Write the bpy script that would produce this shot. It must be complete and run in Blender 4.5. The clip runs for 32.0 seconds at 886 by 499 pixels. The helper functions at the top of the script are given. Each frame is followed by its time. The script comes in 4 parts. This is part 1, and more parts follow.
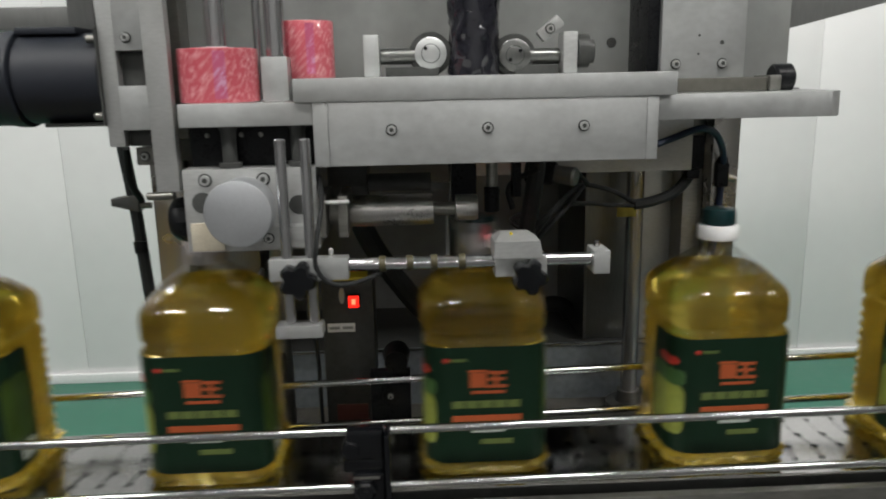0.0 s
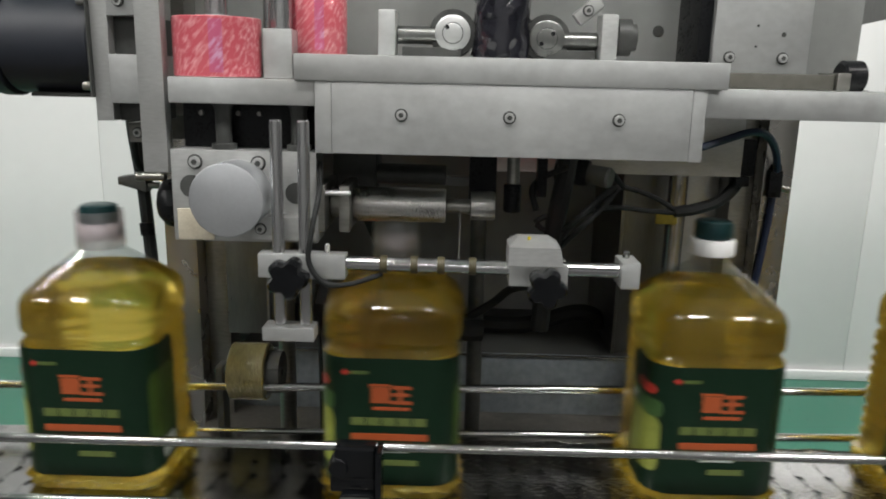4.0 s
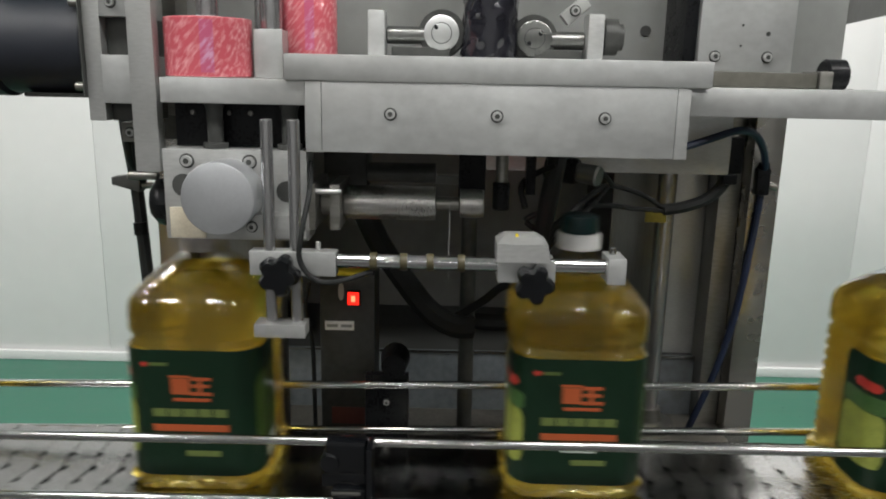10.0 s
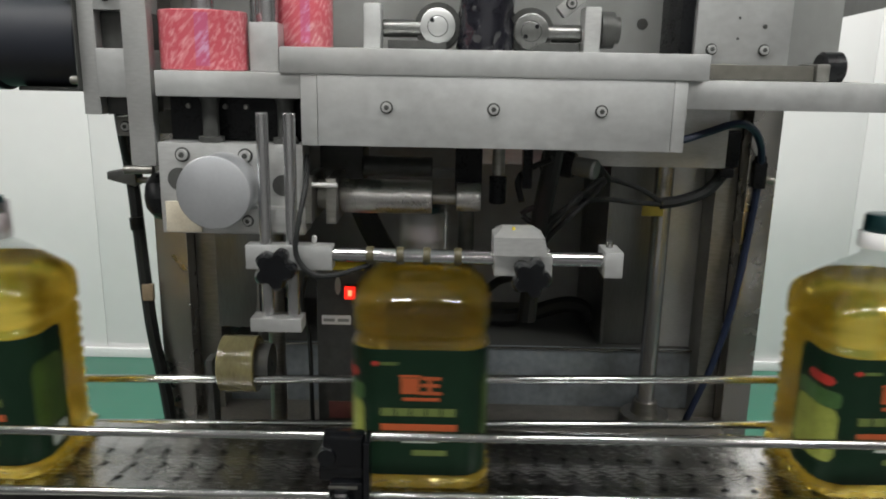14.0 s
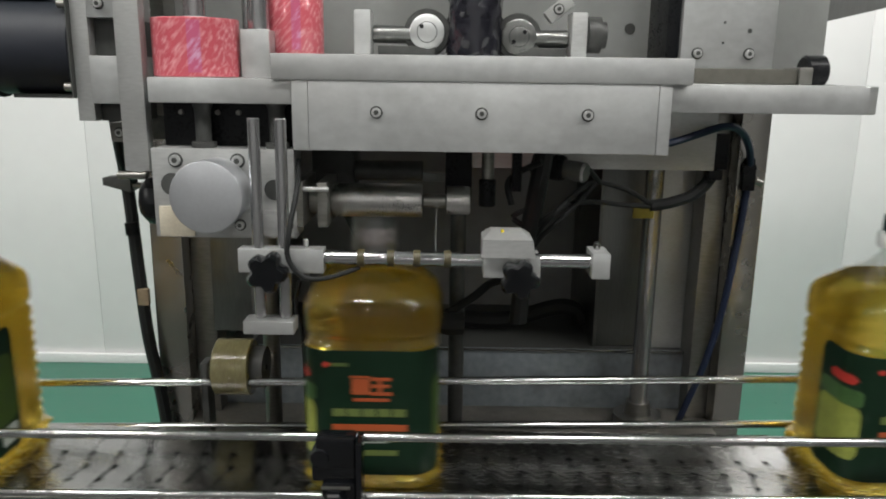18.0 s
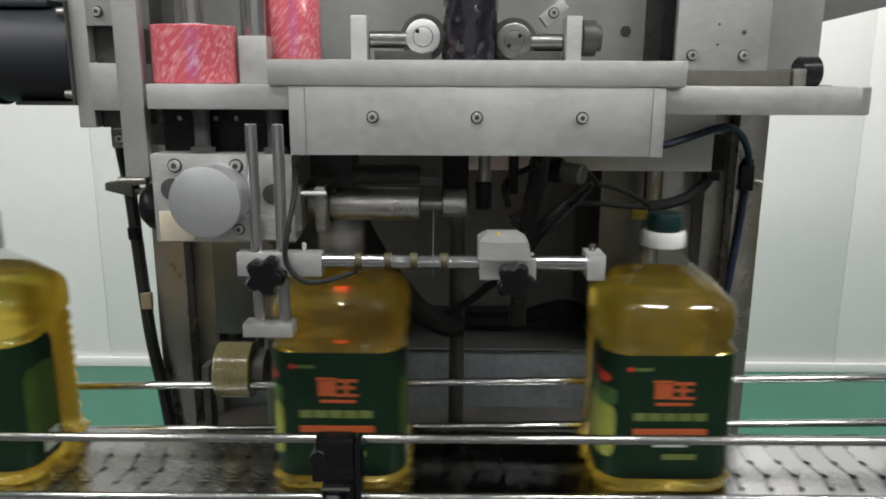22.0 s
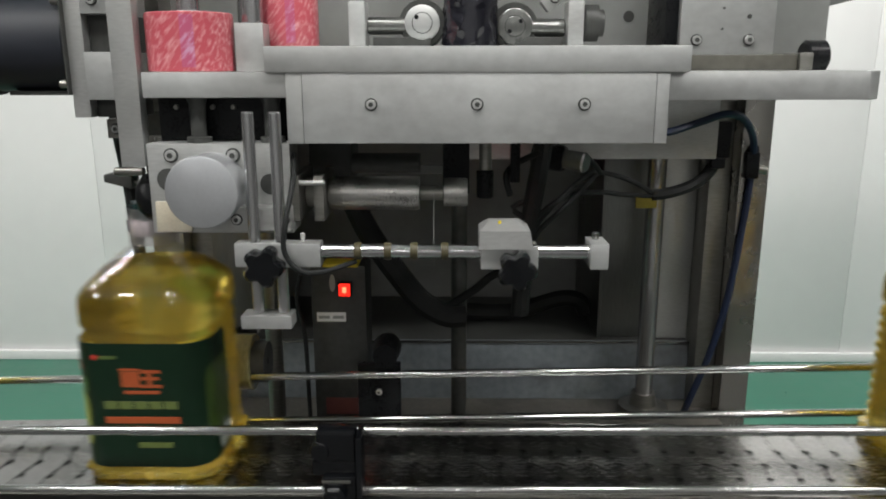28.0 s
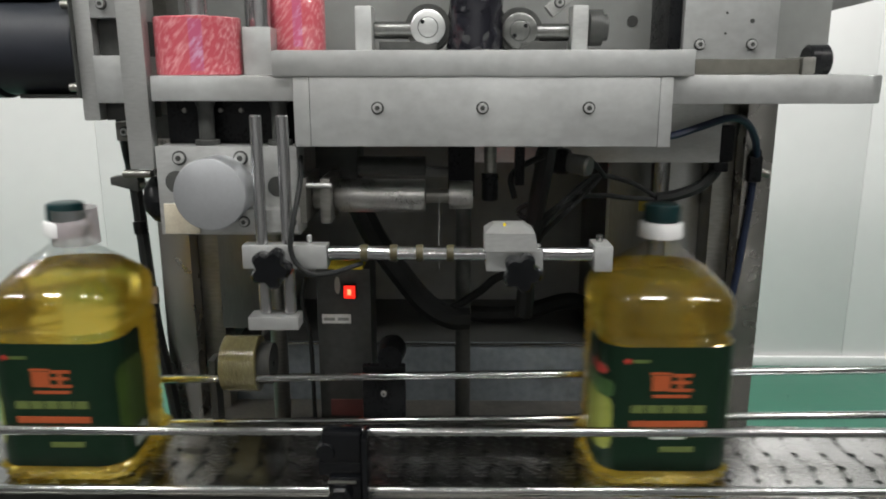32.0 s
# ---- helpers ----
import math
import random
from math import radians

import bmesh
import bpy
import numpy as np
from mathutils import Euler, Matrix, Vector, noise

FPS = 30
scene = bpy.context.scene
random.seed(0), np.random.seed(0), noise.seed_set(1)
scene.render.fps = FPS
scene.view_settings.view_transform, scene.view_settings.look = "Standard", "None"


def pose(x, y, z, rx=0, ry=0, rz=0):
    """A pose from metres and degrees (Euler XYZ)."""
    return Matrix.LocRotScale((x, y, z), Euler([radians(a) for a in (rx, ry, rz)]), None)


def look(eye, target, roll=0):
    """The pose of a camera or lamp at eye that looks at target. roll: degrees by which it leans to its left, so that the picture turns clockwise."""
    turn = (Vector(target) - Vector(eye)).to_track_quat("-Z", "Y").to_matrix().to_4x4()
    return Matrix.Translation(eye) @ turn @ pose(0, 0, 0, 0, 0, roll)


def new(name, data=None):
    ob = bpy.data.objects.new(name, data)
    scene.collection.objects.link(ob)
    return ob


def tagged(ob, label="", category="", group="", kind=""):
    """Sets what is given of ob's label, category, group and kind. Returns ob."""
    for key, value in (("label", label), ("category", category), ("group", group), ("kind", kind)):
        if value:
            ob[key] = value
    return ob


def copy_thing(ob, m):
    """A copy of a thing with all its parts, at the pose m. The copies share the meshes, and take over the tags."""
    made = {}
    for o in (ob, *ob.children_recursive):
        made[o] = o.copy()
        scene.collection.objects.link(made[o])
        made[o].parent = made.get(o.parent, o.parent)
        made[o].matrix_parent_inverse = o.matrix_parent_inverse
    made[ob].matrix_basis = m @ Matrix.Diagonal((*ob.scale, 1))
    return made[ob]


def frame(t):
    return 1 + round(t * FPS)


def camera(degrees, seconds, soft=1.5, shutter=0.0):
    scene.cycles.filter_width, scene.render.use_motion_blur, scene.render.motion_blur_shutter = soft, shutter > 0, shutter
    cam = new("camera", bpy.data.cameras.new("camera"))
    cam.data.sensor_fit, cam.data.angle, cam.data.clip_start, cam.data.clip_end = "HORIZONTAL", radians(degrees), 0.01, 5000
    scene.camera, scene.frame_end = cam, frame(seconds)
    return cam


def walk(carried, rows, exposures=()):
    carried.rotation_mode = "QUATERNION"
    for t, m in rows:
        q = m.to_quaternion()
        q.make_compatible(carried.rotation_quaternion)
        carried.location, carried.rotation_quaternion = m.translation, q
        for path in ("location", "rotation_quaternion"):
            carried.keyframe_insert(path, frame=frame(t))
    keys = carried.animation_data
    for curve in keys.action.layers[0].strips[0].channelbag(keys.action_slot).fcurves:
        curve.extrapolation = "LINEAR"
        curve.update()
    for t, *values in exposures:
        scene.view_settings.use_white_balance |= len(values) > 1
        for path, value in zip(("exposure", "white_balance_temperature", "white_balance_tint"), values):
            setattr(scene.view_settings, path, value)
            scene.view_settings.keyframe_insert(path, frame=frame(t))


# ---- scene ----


def aim(x, y, z, yaw, pitch, roll):
    """A camera pose from the eye and the angles of its view in degrees."""
    a, b = radians(yaw), radians(pitch)
    way = Vector((-math.sin(a) * math.cos(b), math.cos(a) * math.cos(b), math.sin(b)))
    return look((x, y, z), Vector((x, y, z)) + way, roll)


cam = camera(60.5, 32.0, soft=1.9, shutter=0.8)
walk(cam, [
    (0.0, aim(-0.0907, -0.9941, 1.4256, -2.30, -12.70, -1.15)),
    (0.5, aim(-0.0695, -0.9389, 1.4244, -2.32, -13.30, -0.08)),
    (1.0, aim(-0.0473, -0.9207, 1.4185, -0.73, -13.40, 0.24)),
    (1.5, aim(-0.0372, -0.9221, 1.4173, 1.00, -12.94, 0.49)),
    (2.0, aim(-0.0271, -0.9196, 1.4171, 1.43, -12.85, 0.49)),
    (2.5, aim(-0.0305, -0.9111, 1.4157, 1.28, -12.86, 0.55)),
    (3.0, aim(-0.0423, -0.9009, 1.4125, 1.00, -12.82, 0.82)),
    (3.5, aim(-0.0494, -0.8975, 1.4137, 0.86, -13.14, 1.20)),
    (5.5, aim(-0.0552, -0.8983, 1.4109, 0.80, -13.22, 1.42)),
    (6.0, aim(-0.0527, -0.9015, 1.4115, 0.82, -13.17, 1.31)),
    (6.5, aim(-0.0504, -0.9074, 1.4137, 0.74, -13.14, 1.29)),
    (7.0, aim(-0.0469, -0.9135, 1.4155, 0.55, -13.00, 1.22)),
    (7.5, aim(-0.0458, -0.9143, 1.4144, 0.62, -12.85, 1.18)),
    (8.0, aim(-0.0437, -0.9142, 1.4139, 0.62, -12.88, 1.11)),
    (8.5, aim(-0.0438, -0.9137, 1.4135, 0.51, -12.90, 1.08)),
    (9.0, aim(-0.0445, -0.9133, 1.4131, 0.50, -12.92, 1.15)),
    (9.5, aim(-0.0448, -0.9128, 1.4143, 0.54, -13.06, 1.06)),
    (10.0, aim(-0.0447, -0.9091, 1.4118, 0.54, -13.11, 1.17)),
    (10.5, aim(-0.0457, -0.9032, 1.4096, 0.45, -13.26, 1.25)),
    (11.0, aim(-0.0482, -0.9008, 1.4084, 0.40, -13.40, 1.13)),
    (11.5, aim(-0.0486, -0.9031, 1.4094, 0.39, -13.57, 1.17)),
    (12.0, aim(-0.0459, -0.9083, 1.4106, 0.37, -13.43, 1.14)),
    (12.5, aim(-0.0434, -0.9087, 1.4095, 0.47, -13.39, 1.06)),
    (13.0, aim(-0.0408, -0.9117, 1.4097, 0.42, -13.32, 1.16)),
    (13.5, aim(-0.0429, -0.9104, 1.4094, 0.29, -13.35, 1.12)),
    (14.0, aim(-0.0440, -0.9082, 1.4097, 0.32, -13.46, 1.10)),
    (14.5, aim(-0.0455, -0.9054, 1.4074, 0.22, -13.41, 1.20)),
    (16.5, aim(-0.0447, -0.9043, 1.4068, 0.24, -13.60, 1.09)),
    (17.0, aim(-0.0358, -0.9123, 1.4092, 0.30, -13.45, 0.93)),
    (17.5, aim(-0.0325, -0.9169, 1.4106, 0.29, -13.32, 0.76)),
    (18.0, aim(-0.0347, -0.9202, 1.4106, 0.18, -13.13, 0.78)),
    (18.5, aim(-0.0337, -0.9231, 1.4119, 0.25, -13.08, 0.74)),
    (19.0, aim(-0.0286, -0.9298, 1.4130, 0.35, -12.94, 0.49)),
    (19.5, aim(-0.0236, -0.9355, 1.4138, 0.47, -12.80, 0.32)),
    (20.0, aim(-0.0215, -0.9405, 1.4153, 0.41, -12.81, 0.25)),
    (20.5, aim(-0.0183, -0.9449, 1.4165, 0.37, -12.73, 0.16)),
    (21.0, aim(-0.0204, -0.9387, 1.4141, 0.43, -12.86, 0.28)),
    (21.5, aim(-0.0247, -0.9301, 1.4130, 0.56, -12.92, 0.39)),
    (22.0, aim(-0.0247, -0.9275, 1.4139, 0.61, -13.03, 0.27)),
    (22.5, aim(-0.0234, -0.9270, 1.4138, 0.81, -13.04, 0.05)),
    (23.0, aim(-0.0227, -0.9252, 1.4118, 0.85, -12.99, 0.11)),
    (23.5, aim(-0.0238, -0.9234, 1.4113, 0.81, -13.03, 0.11)),
    (24.0, aim(-0.0224, -0.9263, 1.4128, 0.83, -13.12, 0.05)),
    (24.5, aim(-0.0208, -0.9280, 1.4129, 0.82, -13.04, 0.06)),
    (25.0, aim(-0.0201, -0.9270, 1.4129, 0.78, -13.02, 0.01)),
    (25.5, aim(-0.0215, -0.9210, 1.4105, 0.73, -13.15, -0.02)),
    (27.5, aim(-0.0229, -0.9106, 1.4081, 0.71, -13.74, -0.03)),
    (28.0, aim(-0.0210, -0.9156, 1.4083, 0.92, -13.64, -0.13)),
    (28.5, aim(-0.0199, -0.9176, 1.4069, 0.86, -13.44, -0.14)),
    (29.0, aim(-0.0214, -0.9189, 1.4079, 0.88, -13.46, -0.15)),
    (29.5, aim(-0.0235, -0.9185, 1.4078, 0.87, -13.45, -0.05)),
    (30.0, aim(-0.0235, -0.9160, 1.4078, 0.94, -13.46, -0.06)),
    (30.5, aim(-0.0202, -0.9148, 1.4070, 1.02, -13.41, -0.09)),
    (31.0, aim(-0.0186, -0.9127, 1.4062, 1.13, -13.62, -0.13)),
    (31.5, aim(-0.0205, -0.9172, 1.4076, 1.04, -13.61, -0.10)),
    (32.0, aim(-0.0248, -0.9235, 1.4085, 1.07, -13.37, -0.07)),
], exposures=[(0.0, -0.2), (1.0, -0.08), (2.0, -0.02), (3.0, 0.0), (32.0, 0.0)])

# ---- light ----
world = bpy.data.worlds.new("world")
world.use_nodes = True
world.node_tree.nodes["Background"].inputs[0].default_value = (0.8, 0.9, 1.0, 1)
world.node_tree.nodes["Background"].inputs[1].default_value = 0.05
scene.world = world

# middle, length and width of each ceiling fitting: panels over the conveyor, tubes elsewhere
# tubes are added out of view: behind for the wall, at -5 as fill
FITTINGS = [(x, -1.1, 0.38, 0.35) for x in (-3.5, -2.5, -1.5, -0.5, 0.5, 1.5, 2.5, 3.5)] + [(-2.8, 1.0, 1.2, 0.06), (0.0, 1.2, 1.2, 0.06), (1.5, 1.85, 1.2, 0.06), (-2.6, -5.0, 1.2, 0.06), (0.0, -5.0, 1.2, 0.06), (2.6, -5.0, 1.2, 0.06)]
CEILING = 3.3
for tx, ty, long, wide in FITTINGS:
    lamp = bpy.data.lights.new("ceiling_lamp", "AREA")
    lamp.shape, lamp.size, lamp.size_y, lamp.energy, lamp.color = "RECTANGLE", long, wide, 26 if ty < -3 else 20 if ty < 0 and abs(tx) < 1 else 22 if ty < 0 else 46, (1.0, 0.985, 0.955)
    new("ceiling_lamp", lamp).matrix_world = pose(tx, ty, CEILING - 0.14)


# ---- materials ----
def mat(name, color, rough=0.5, metal=0.0, var=0.15, scale=20.0, bump=0.0, stretch=(1, 1, 1), emit=0.0, trans=0.0, ior=1.45, coat=0.0, wear=0.0, wear_color=(0.05, 0.045, 0.04)):
    """A surface with variation at two scales, relief and, with wear, darker stains."""
    m = bpy.data.materials.new(name)
    m.use_nodes = True
    nt = m.node_tree
    n, link = nt.nodes, nt.links.new
    b = n["Principled BSDF"]
    b.inputs["Roughness"].default_value, b.inputs["Metallic"].default_value = rough, metal
    b.inputs["Transmission Weight"].default_value, b.inputs["IOR"].default_value = trans, ior
    b.inputs["Coat Weight"].default_value = coat
    b.inputs["Base Color"].default_value = (*color, 1)
    if emit:
        b.inputs["Emission Color"].default_value = (*color, 1)
        b.inputs["Emission Strength"].default_value = emit
    if var or bump or wear:
        co = n.new("ShaderNodeTexCoord")
        mp = n.new("ShaderNodeMapping")
        mp.inputs["Scale"].default_value = stretch
        link(co.outputs["Object"], mp.inputs[0])
        fine, coarse = n.new("ShaderNodeTexNoise"), n.new("ShaderNodeTexNoise")
        fine.inputs["Scale"].default_value, fine.inputs["Detail"].default_value = scale * 8, 4
        coarse.inputs["Scale"].default_value, coarse.inputs["Detail"].default_value = scale, 3
        link(mp.outputs[0], fine.inputs[0])
        link(co.outputs["Object"], coarse.inputs[0])
        add = n.new("ShaderNodeMath")
        add.operation = "ADD"
        link(fine.outputs[0], add.inputs[0])
        link(coarse.outputs[0], add.inputs[1])
        ramp = n.new("ShaderNodeMapRange")
        ramp.inputs[1].default_value, ramp.inputs[2].default_value = 0.6, 1.4
        ramp.inputs[3].default_value, ramp.inputs[4].default_value = 1 - var, 1 + var
        link(add.outputs[0], ramp.inputs[0])
        hue = n.new("ShaderNodeHueSaturation")
        hue.inputs["Color"].default_value = (*color, 1)
        link(ramp.outputs[0], hue.inputs["Value"])
        out = hue.outputs[0]
        if wear:
            patch = n.new("ShaderNodeTexNoise")
            patch.inputs["Scale"].default_value, patch.inputs["Detail"].default_value = scale * 0.6, 8
            link(co.outputs["Object"], patch.inputs[0])
            edge = n.new("ShaderNodeMapRange")
            edge.inputs[1].default_value, edge.inputs[2].default_value = 0.52, 0.72
            edge.inputs[3].default_value, edge.inputs[4].default_value = 0, wear
            link(patch.outputs[0], edge.inputs[0])
            mix = n.new("ShaderNodeMixRGB")
            mix.inputs[2].default_value = (*wear_color, 1)
            link(edge.outputs[0], mix.inputs[0])
            link(out, mix.inputs[1])
            out = mix.outputs[0]
        link(out, b.inputs["Base Color"])
        rr = n.new("ShaderNodeMapRange")
        rr.inputs[1].default_value, rr.inputs[2].default_value = 0.6, 1.4
        rr.inputs[3].default_value, rr.inputs[4].default_value = max(0.02, rough - 0.08), min(1, rough + 0.08)
        link(add.outputs[0], rr.inputs[0])
        link(rr.outputs[0], b.inputs["Roughness"])
        if bump:
            bp = n.new("ShaderNodeBump")
            bp.inputs["Strength"].default_value, bp.inputs["Distance"].default_value = bump, 0.001
            link(fine.outputs[0], bp.inputs["Height"])
            link(bp.outputs[0], b.inputs["Normal"])
    return m


def clear(name, color, gloss=0.12, rough=0.05):
    """Thin clear plastic: mostly see-through, with a gloss that grows at the rim."""
    m = bpy.data.materials.new(name)
    m.use_nodes = True
    nt = m.node_tree
    n, link = nt.nodes, nt.links.new
    n.remove(n["Principled BSDF"])
    see, shine, mix, fr, mul = n.new("ShaderNodeBsdfTransparent"), n.new("ShaderNodeBsdfGlossy"), n.new("ShaderNodeMixShader"), n.new("ShaderNodeLayerWeight"), n.new("ShaderNodeMapRange")
    see.inputs[0].default_value = (*color, 1)
    shine.inputs["Roughness"].default_value = rough
    fr.inputs[0].default_value = 0.35
    mul.inputs[3].default_value, mul.inputs[4].default_value = gloss * 0.4, 0.36
    link(fr.outputs["Facing"], mul.inputs[0])
    link(mul.outputs[0], mix.inputs[0])
    link(see.outputs[0], mix.inputs[1])
    link(shine.outputs[0], mix.inputs[2])
    link(mix.outputs[0], n["Material Output"].inputs[0])
    return m


STEEL = mat("brushed_steel", (0.50, 0.508, 0.50), 0.38, 0.65, 0.14, 12, 0.10, (1, 1, 4), wear=0.3, wear_color=(0.25, 0.24, 0.22))
ALU = mat("milled_aluminium", (0.530, 0.542, 0.536), 0.40, 0.7, 0.13, 9, 0.06, (1, 1, 1.4), wear=0.42, wear_color=(0.36, 0.355, 0.34))
STEEL_DARK = mat("stained_steel", (0.27, 0.265, 0.245), 0.38, 0.9, 0.24, 7, 0.1, (1, 1, 5), wear=0.4)
PANEL = mat("steel_sheet", (0.215, 0.218, 0.213), 0.4, 0.7, 0.12, 5, 0.05, (8, 1, 1), wear=0.25)
CHROME = mat("polished_steel", (0.52, 0.52, 0.53), 0.05, 1.0, 0.03, 30)
CHROME_WORN = mat("worn_chrome", (0.43, 0.435, 0.43), 0.15, 1.0, 0.06, 12)
ROD_STEEL = mat("ground_rod_steel", (0.44, 0.44, 0.445), 0.24, 0.88, 0)
# black plastic; also used for the block that shades the drive block's hollow
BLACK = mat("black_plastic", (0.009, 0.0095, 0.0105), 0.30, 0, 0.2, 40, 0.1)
BLACK.node_tree.nodes["Principled BSDF"].inputs["Specular IOR Level"].default_value = 0.16
KNOB_BLACK = mat("glossy_black_plastic", (0.0035, 0.004, 0.005), 0.2, 0, 0.2, 40, 0.05)
RUBBER = mat("black_cable", (0.018, 0.019, 0.019), 0.6, 0, 0.2, 60)
RUBBER.node_tree.nodes["Principled BSDF"].inputs["Specular IOR Level"].default_value = 0.22
MOTOR = mat("motor_paint", (0.012, 0.0145, 0.021), 0.52, 0.0, 0.15, 15, 0.05)
# own colour of dark parts; also put where the inside and holes are shaded
DARK = mat("dark_parts_and_shade", (0.056, 0.058, 0.055), 0.5, 0.2, 0.3, 12, 0.1)
BLUE = mat("blue_hose", (0.009, 0.016, 0.042), 0.5, 0, 0.1, 30)
WALL = mat("white_wall_panel", (0.755, 0.746, 0.748), 0.45, 0, 0.02, 1.5)
GREY_WALL = mat("grey_wall", (0.42, 0.425, 0.42), 0.6, 0, 0.1, 1.0)
FLOOR = mat("green_epoxy", (0.037, 0.150, 0.102), 0.35, 0, 0.12, 3, wear=0.15, wear_color=(0.1, 0.2, 0.16))
CEIL = mat("ceiling_panel", (0.75, 0.76, 0.75), 0.6, 0, 0.02, 2)
BELT = mat("chain_steel", (0.33, 0.33, 0.326), 0.14, 1.0, 0.16, 26, 0.25, (1, 1, 1), wear=0.45, wear_color=(0.17, 0.17, 0.165))
BELT_BRIGHT = mat("bright_chain_steel", (0.41, 0.41, 0.405), 0.25, 1.0, 0.16, 26, 0.25, (1, 1, 1), wear=0.45, wear_color=(0.25, 0.25, 0.24))
BELT_DULL = mat("dull_chain_steel", (0.31, 0.31, 0.30), 0.25, 1.0, 0.2, 26, 0.2, (1, 1, 1), wear=0.6, wear_color=(0.10, 0.10, 0.095))


def oil_material(still=False, rim=False):
    """Golden oil behind clear plastic: tinted see-through, some refraction, a little scattering and a gloss."""
    m = mat("oil_surface" if still else "oil_rim" if rim else "golden_oil", (1.0, 0.80, 0.20), 0.04 if rim else 0.25, 0, 0, 1, trans=1.0, ior=1.46 if rim else 1.22)
    n, link = m.node_tree.nodes, m.node_tree.links.new
    b = n["Principled BSDF"]
    b.inputs["Specular IOR Level"].default_value = 0.2
    see, haze, cloud, gloss, fr = n.new("ShaderNodeBsdfTransparent" if still else "ShaderNodeBsdfRefraction"), n.new("ShaderNodeBsdfTranslucent"), n.new("ShaderNodeBsdfDiffuse"), n.new("ShaderNodeBsdfGlossy"), n.new("ShaderNodeFresnel")
    see.inputs[0].default_value = (1.0, 0.90, 0.42, 1)
    if not still:
        see.inputs["Roughness"].default_value, see.inputs["IOR"].default_value = 0.06, 1.30
    haze.inputs[0].default_value = cloud.inputs[0].default_value = (1.0, 0.72, 0.10, 1)
    gloss.inputs["Roughness"].default_value, fr.inputs[0].default_value = 0.025, 1.55

    def blend(f, a, c):
        x = n.new("ShaderNodeMixShader")
        x.inputs[0].default_value = f
        link(a, x.inputs[1])
        link(c, x.inputs[2])
        return x
    scatter = blend(0.10, haze.outputs[0], cloud.outputs[0])
    body = blend(0.2 if still else 0.75 if rim else 0.68, see.outputs[0], b.outputs[0])
    mass = blend(0.40 if rim else 0.29, body.outputs[0], scatter.outputs[0])
    if rim:
        # light thrown back inside the thick moulded plastic
        inner = n.new("ShaderNodeBsdfGlossy")
        inner.inputs[0].default_value, inner.inputs["Roughness"].default_value = (1.0, 0.78, 0.14, 1), 0.14
        mass = blend(0.16, mass.outputs[0], inner.outputs[0])
    top = blend(0.0, mass.outputs[0], gloss.outputs[0])
    if not still:
        link(fr.outputs[0], top.inputs[0])
    link(top.outputs[0], n["Material Output"].inputs[0])
    return m


OIL = oil_material()
OIL_FACE = oil_material(True)
OIL_RIM = oil_material(False, True)
CLEAR = clear("clear_plastic", (0.93, 0.95, 0.95), 0.10, 0.03)
SLEEVE = clear("shrink_film", (0.80, 0.74, 0.76), 0.7, 0.5)
LABEL = mat("dark_green_label", (0.0055, 0.018, 0.009), 0.38, 0, 0.15, 60)
LABEL.node_tree.nodes["Principled BSDF"].inputs["Specular IOR Level"].default_value = 0.25
ZINC = mat("zinc_sheet", (0.23, 0.26, 0.285), 0.42, 0.4, 0.25, 9, 0.05, wear=0.8)
BACK = mat("grey_back_sheet", (0.29, 0.297, 0.289), 0.5, 0.2, 0.15, 4, 0.05, wear=0.35, wear_color=(0.17, 0.168, 0.155))
INNER = mat("dull_inner_sheet", (0.19, 0.195, 0.187), 0.34, 0.9, 0.15, 5, 0.05, (8, 1, 1), wear=0.3)
KNOB = mat("spun_aluminium", (0.50, 0.515, 0.535), 0.38, 0.75, 0.06, 30)
ROLL = mat("worn_roller", (0.50, 0.495, 0.48), 0.30, 1.0, 0.2, 30, 0.12, (10, 1, 1), wear=0.4, wear_color=(0.3, 0.29, 0.27))
POST = mat("post_steel", (0.37, 0.358, 0.335), 0.28, 0.9, 0.03, 3, 0.0, (1, 1, 1), wear=0.06, wear_color=(0.24, 0.22, 0.19))
LEAF = mat("leaf_print", (0.22, 0.25, 0.05), 0.35, 0, 0.3, 60)
MOSS = mat("moss_print", (0.045, 0.10, 0.03), 0.35, 0, 0.3, 45)
FERN = mat("fern_print", (0.035, 0.065, 0.012), 0.35, 0, 0.4, 45)
BACKING = mat("label_backing", (0.75, 0.75, 0.72), 0.6, 0, 0.05, 60)
OLIVE = mat("olive_print", (0.075, 0.11, 0.03), 0.35, 0, 0.35, 45)
LIME = mat("pale_green_print", (0.10, 0.13, 0.035), 0.4, 0, 0.2, 200)
ORANGE = mat("orange_print", (0.34, 0.075, 0.024), 0.35, 0, 0.1, 60)
RED = mat("red_print", (0.36, 0.03, 0.022), 0.35, 0, 0.1, 60)
PALE = mat("pale_print", (0.36, 0.40, 0.36), 0.4, 0, 0.1, 60)
CAP = mat("green_cap", (0.004, 0.026, 0.028), 0.35, 0, 0.1, 80)
WHITE = mat("white_plastic", (0.78, 0.78, 0.78), 0.4, 0, 0.05, 60)
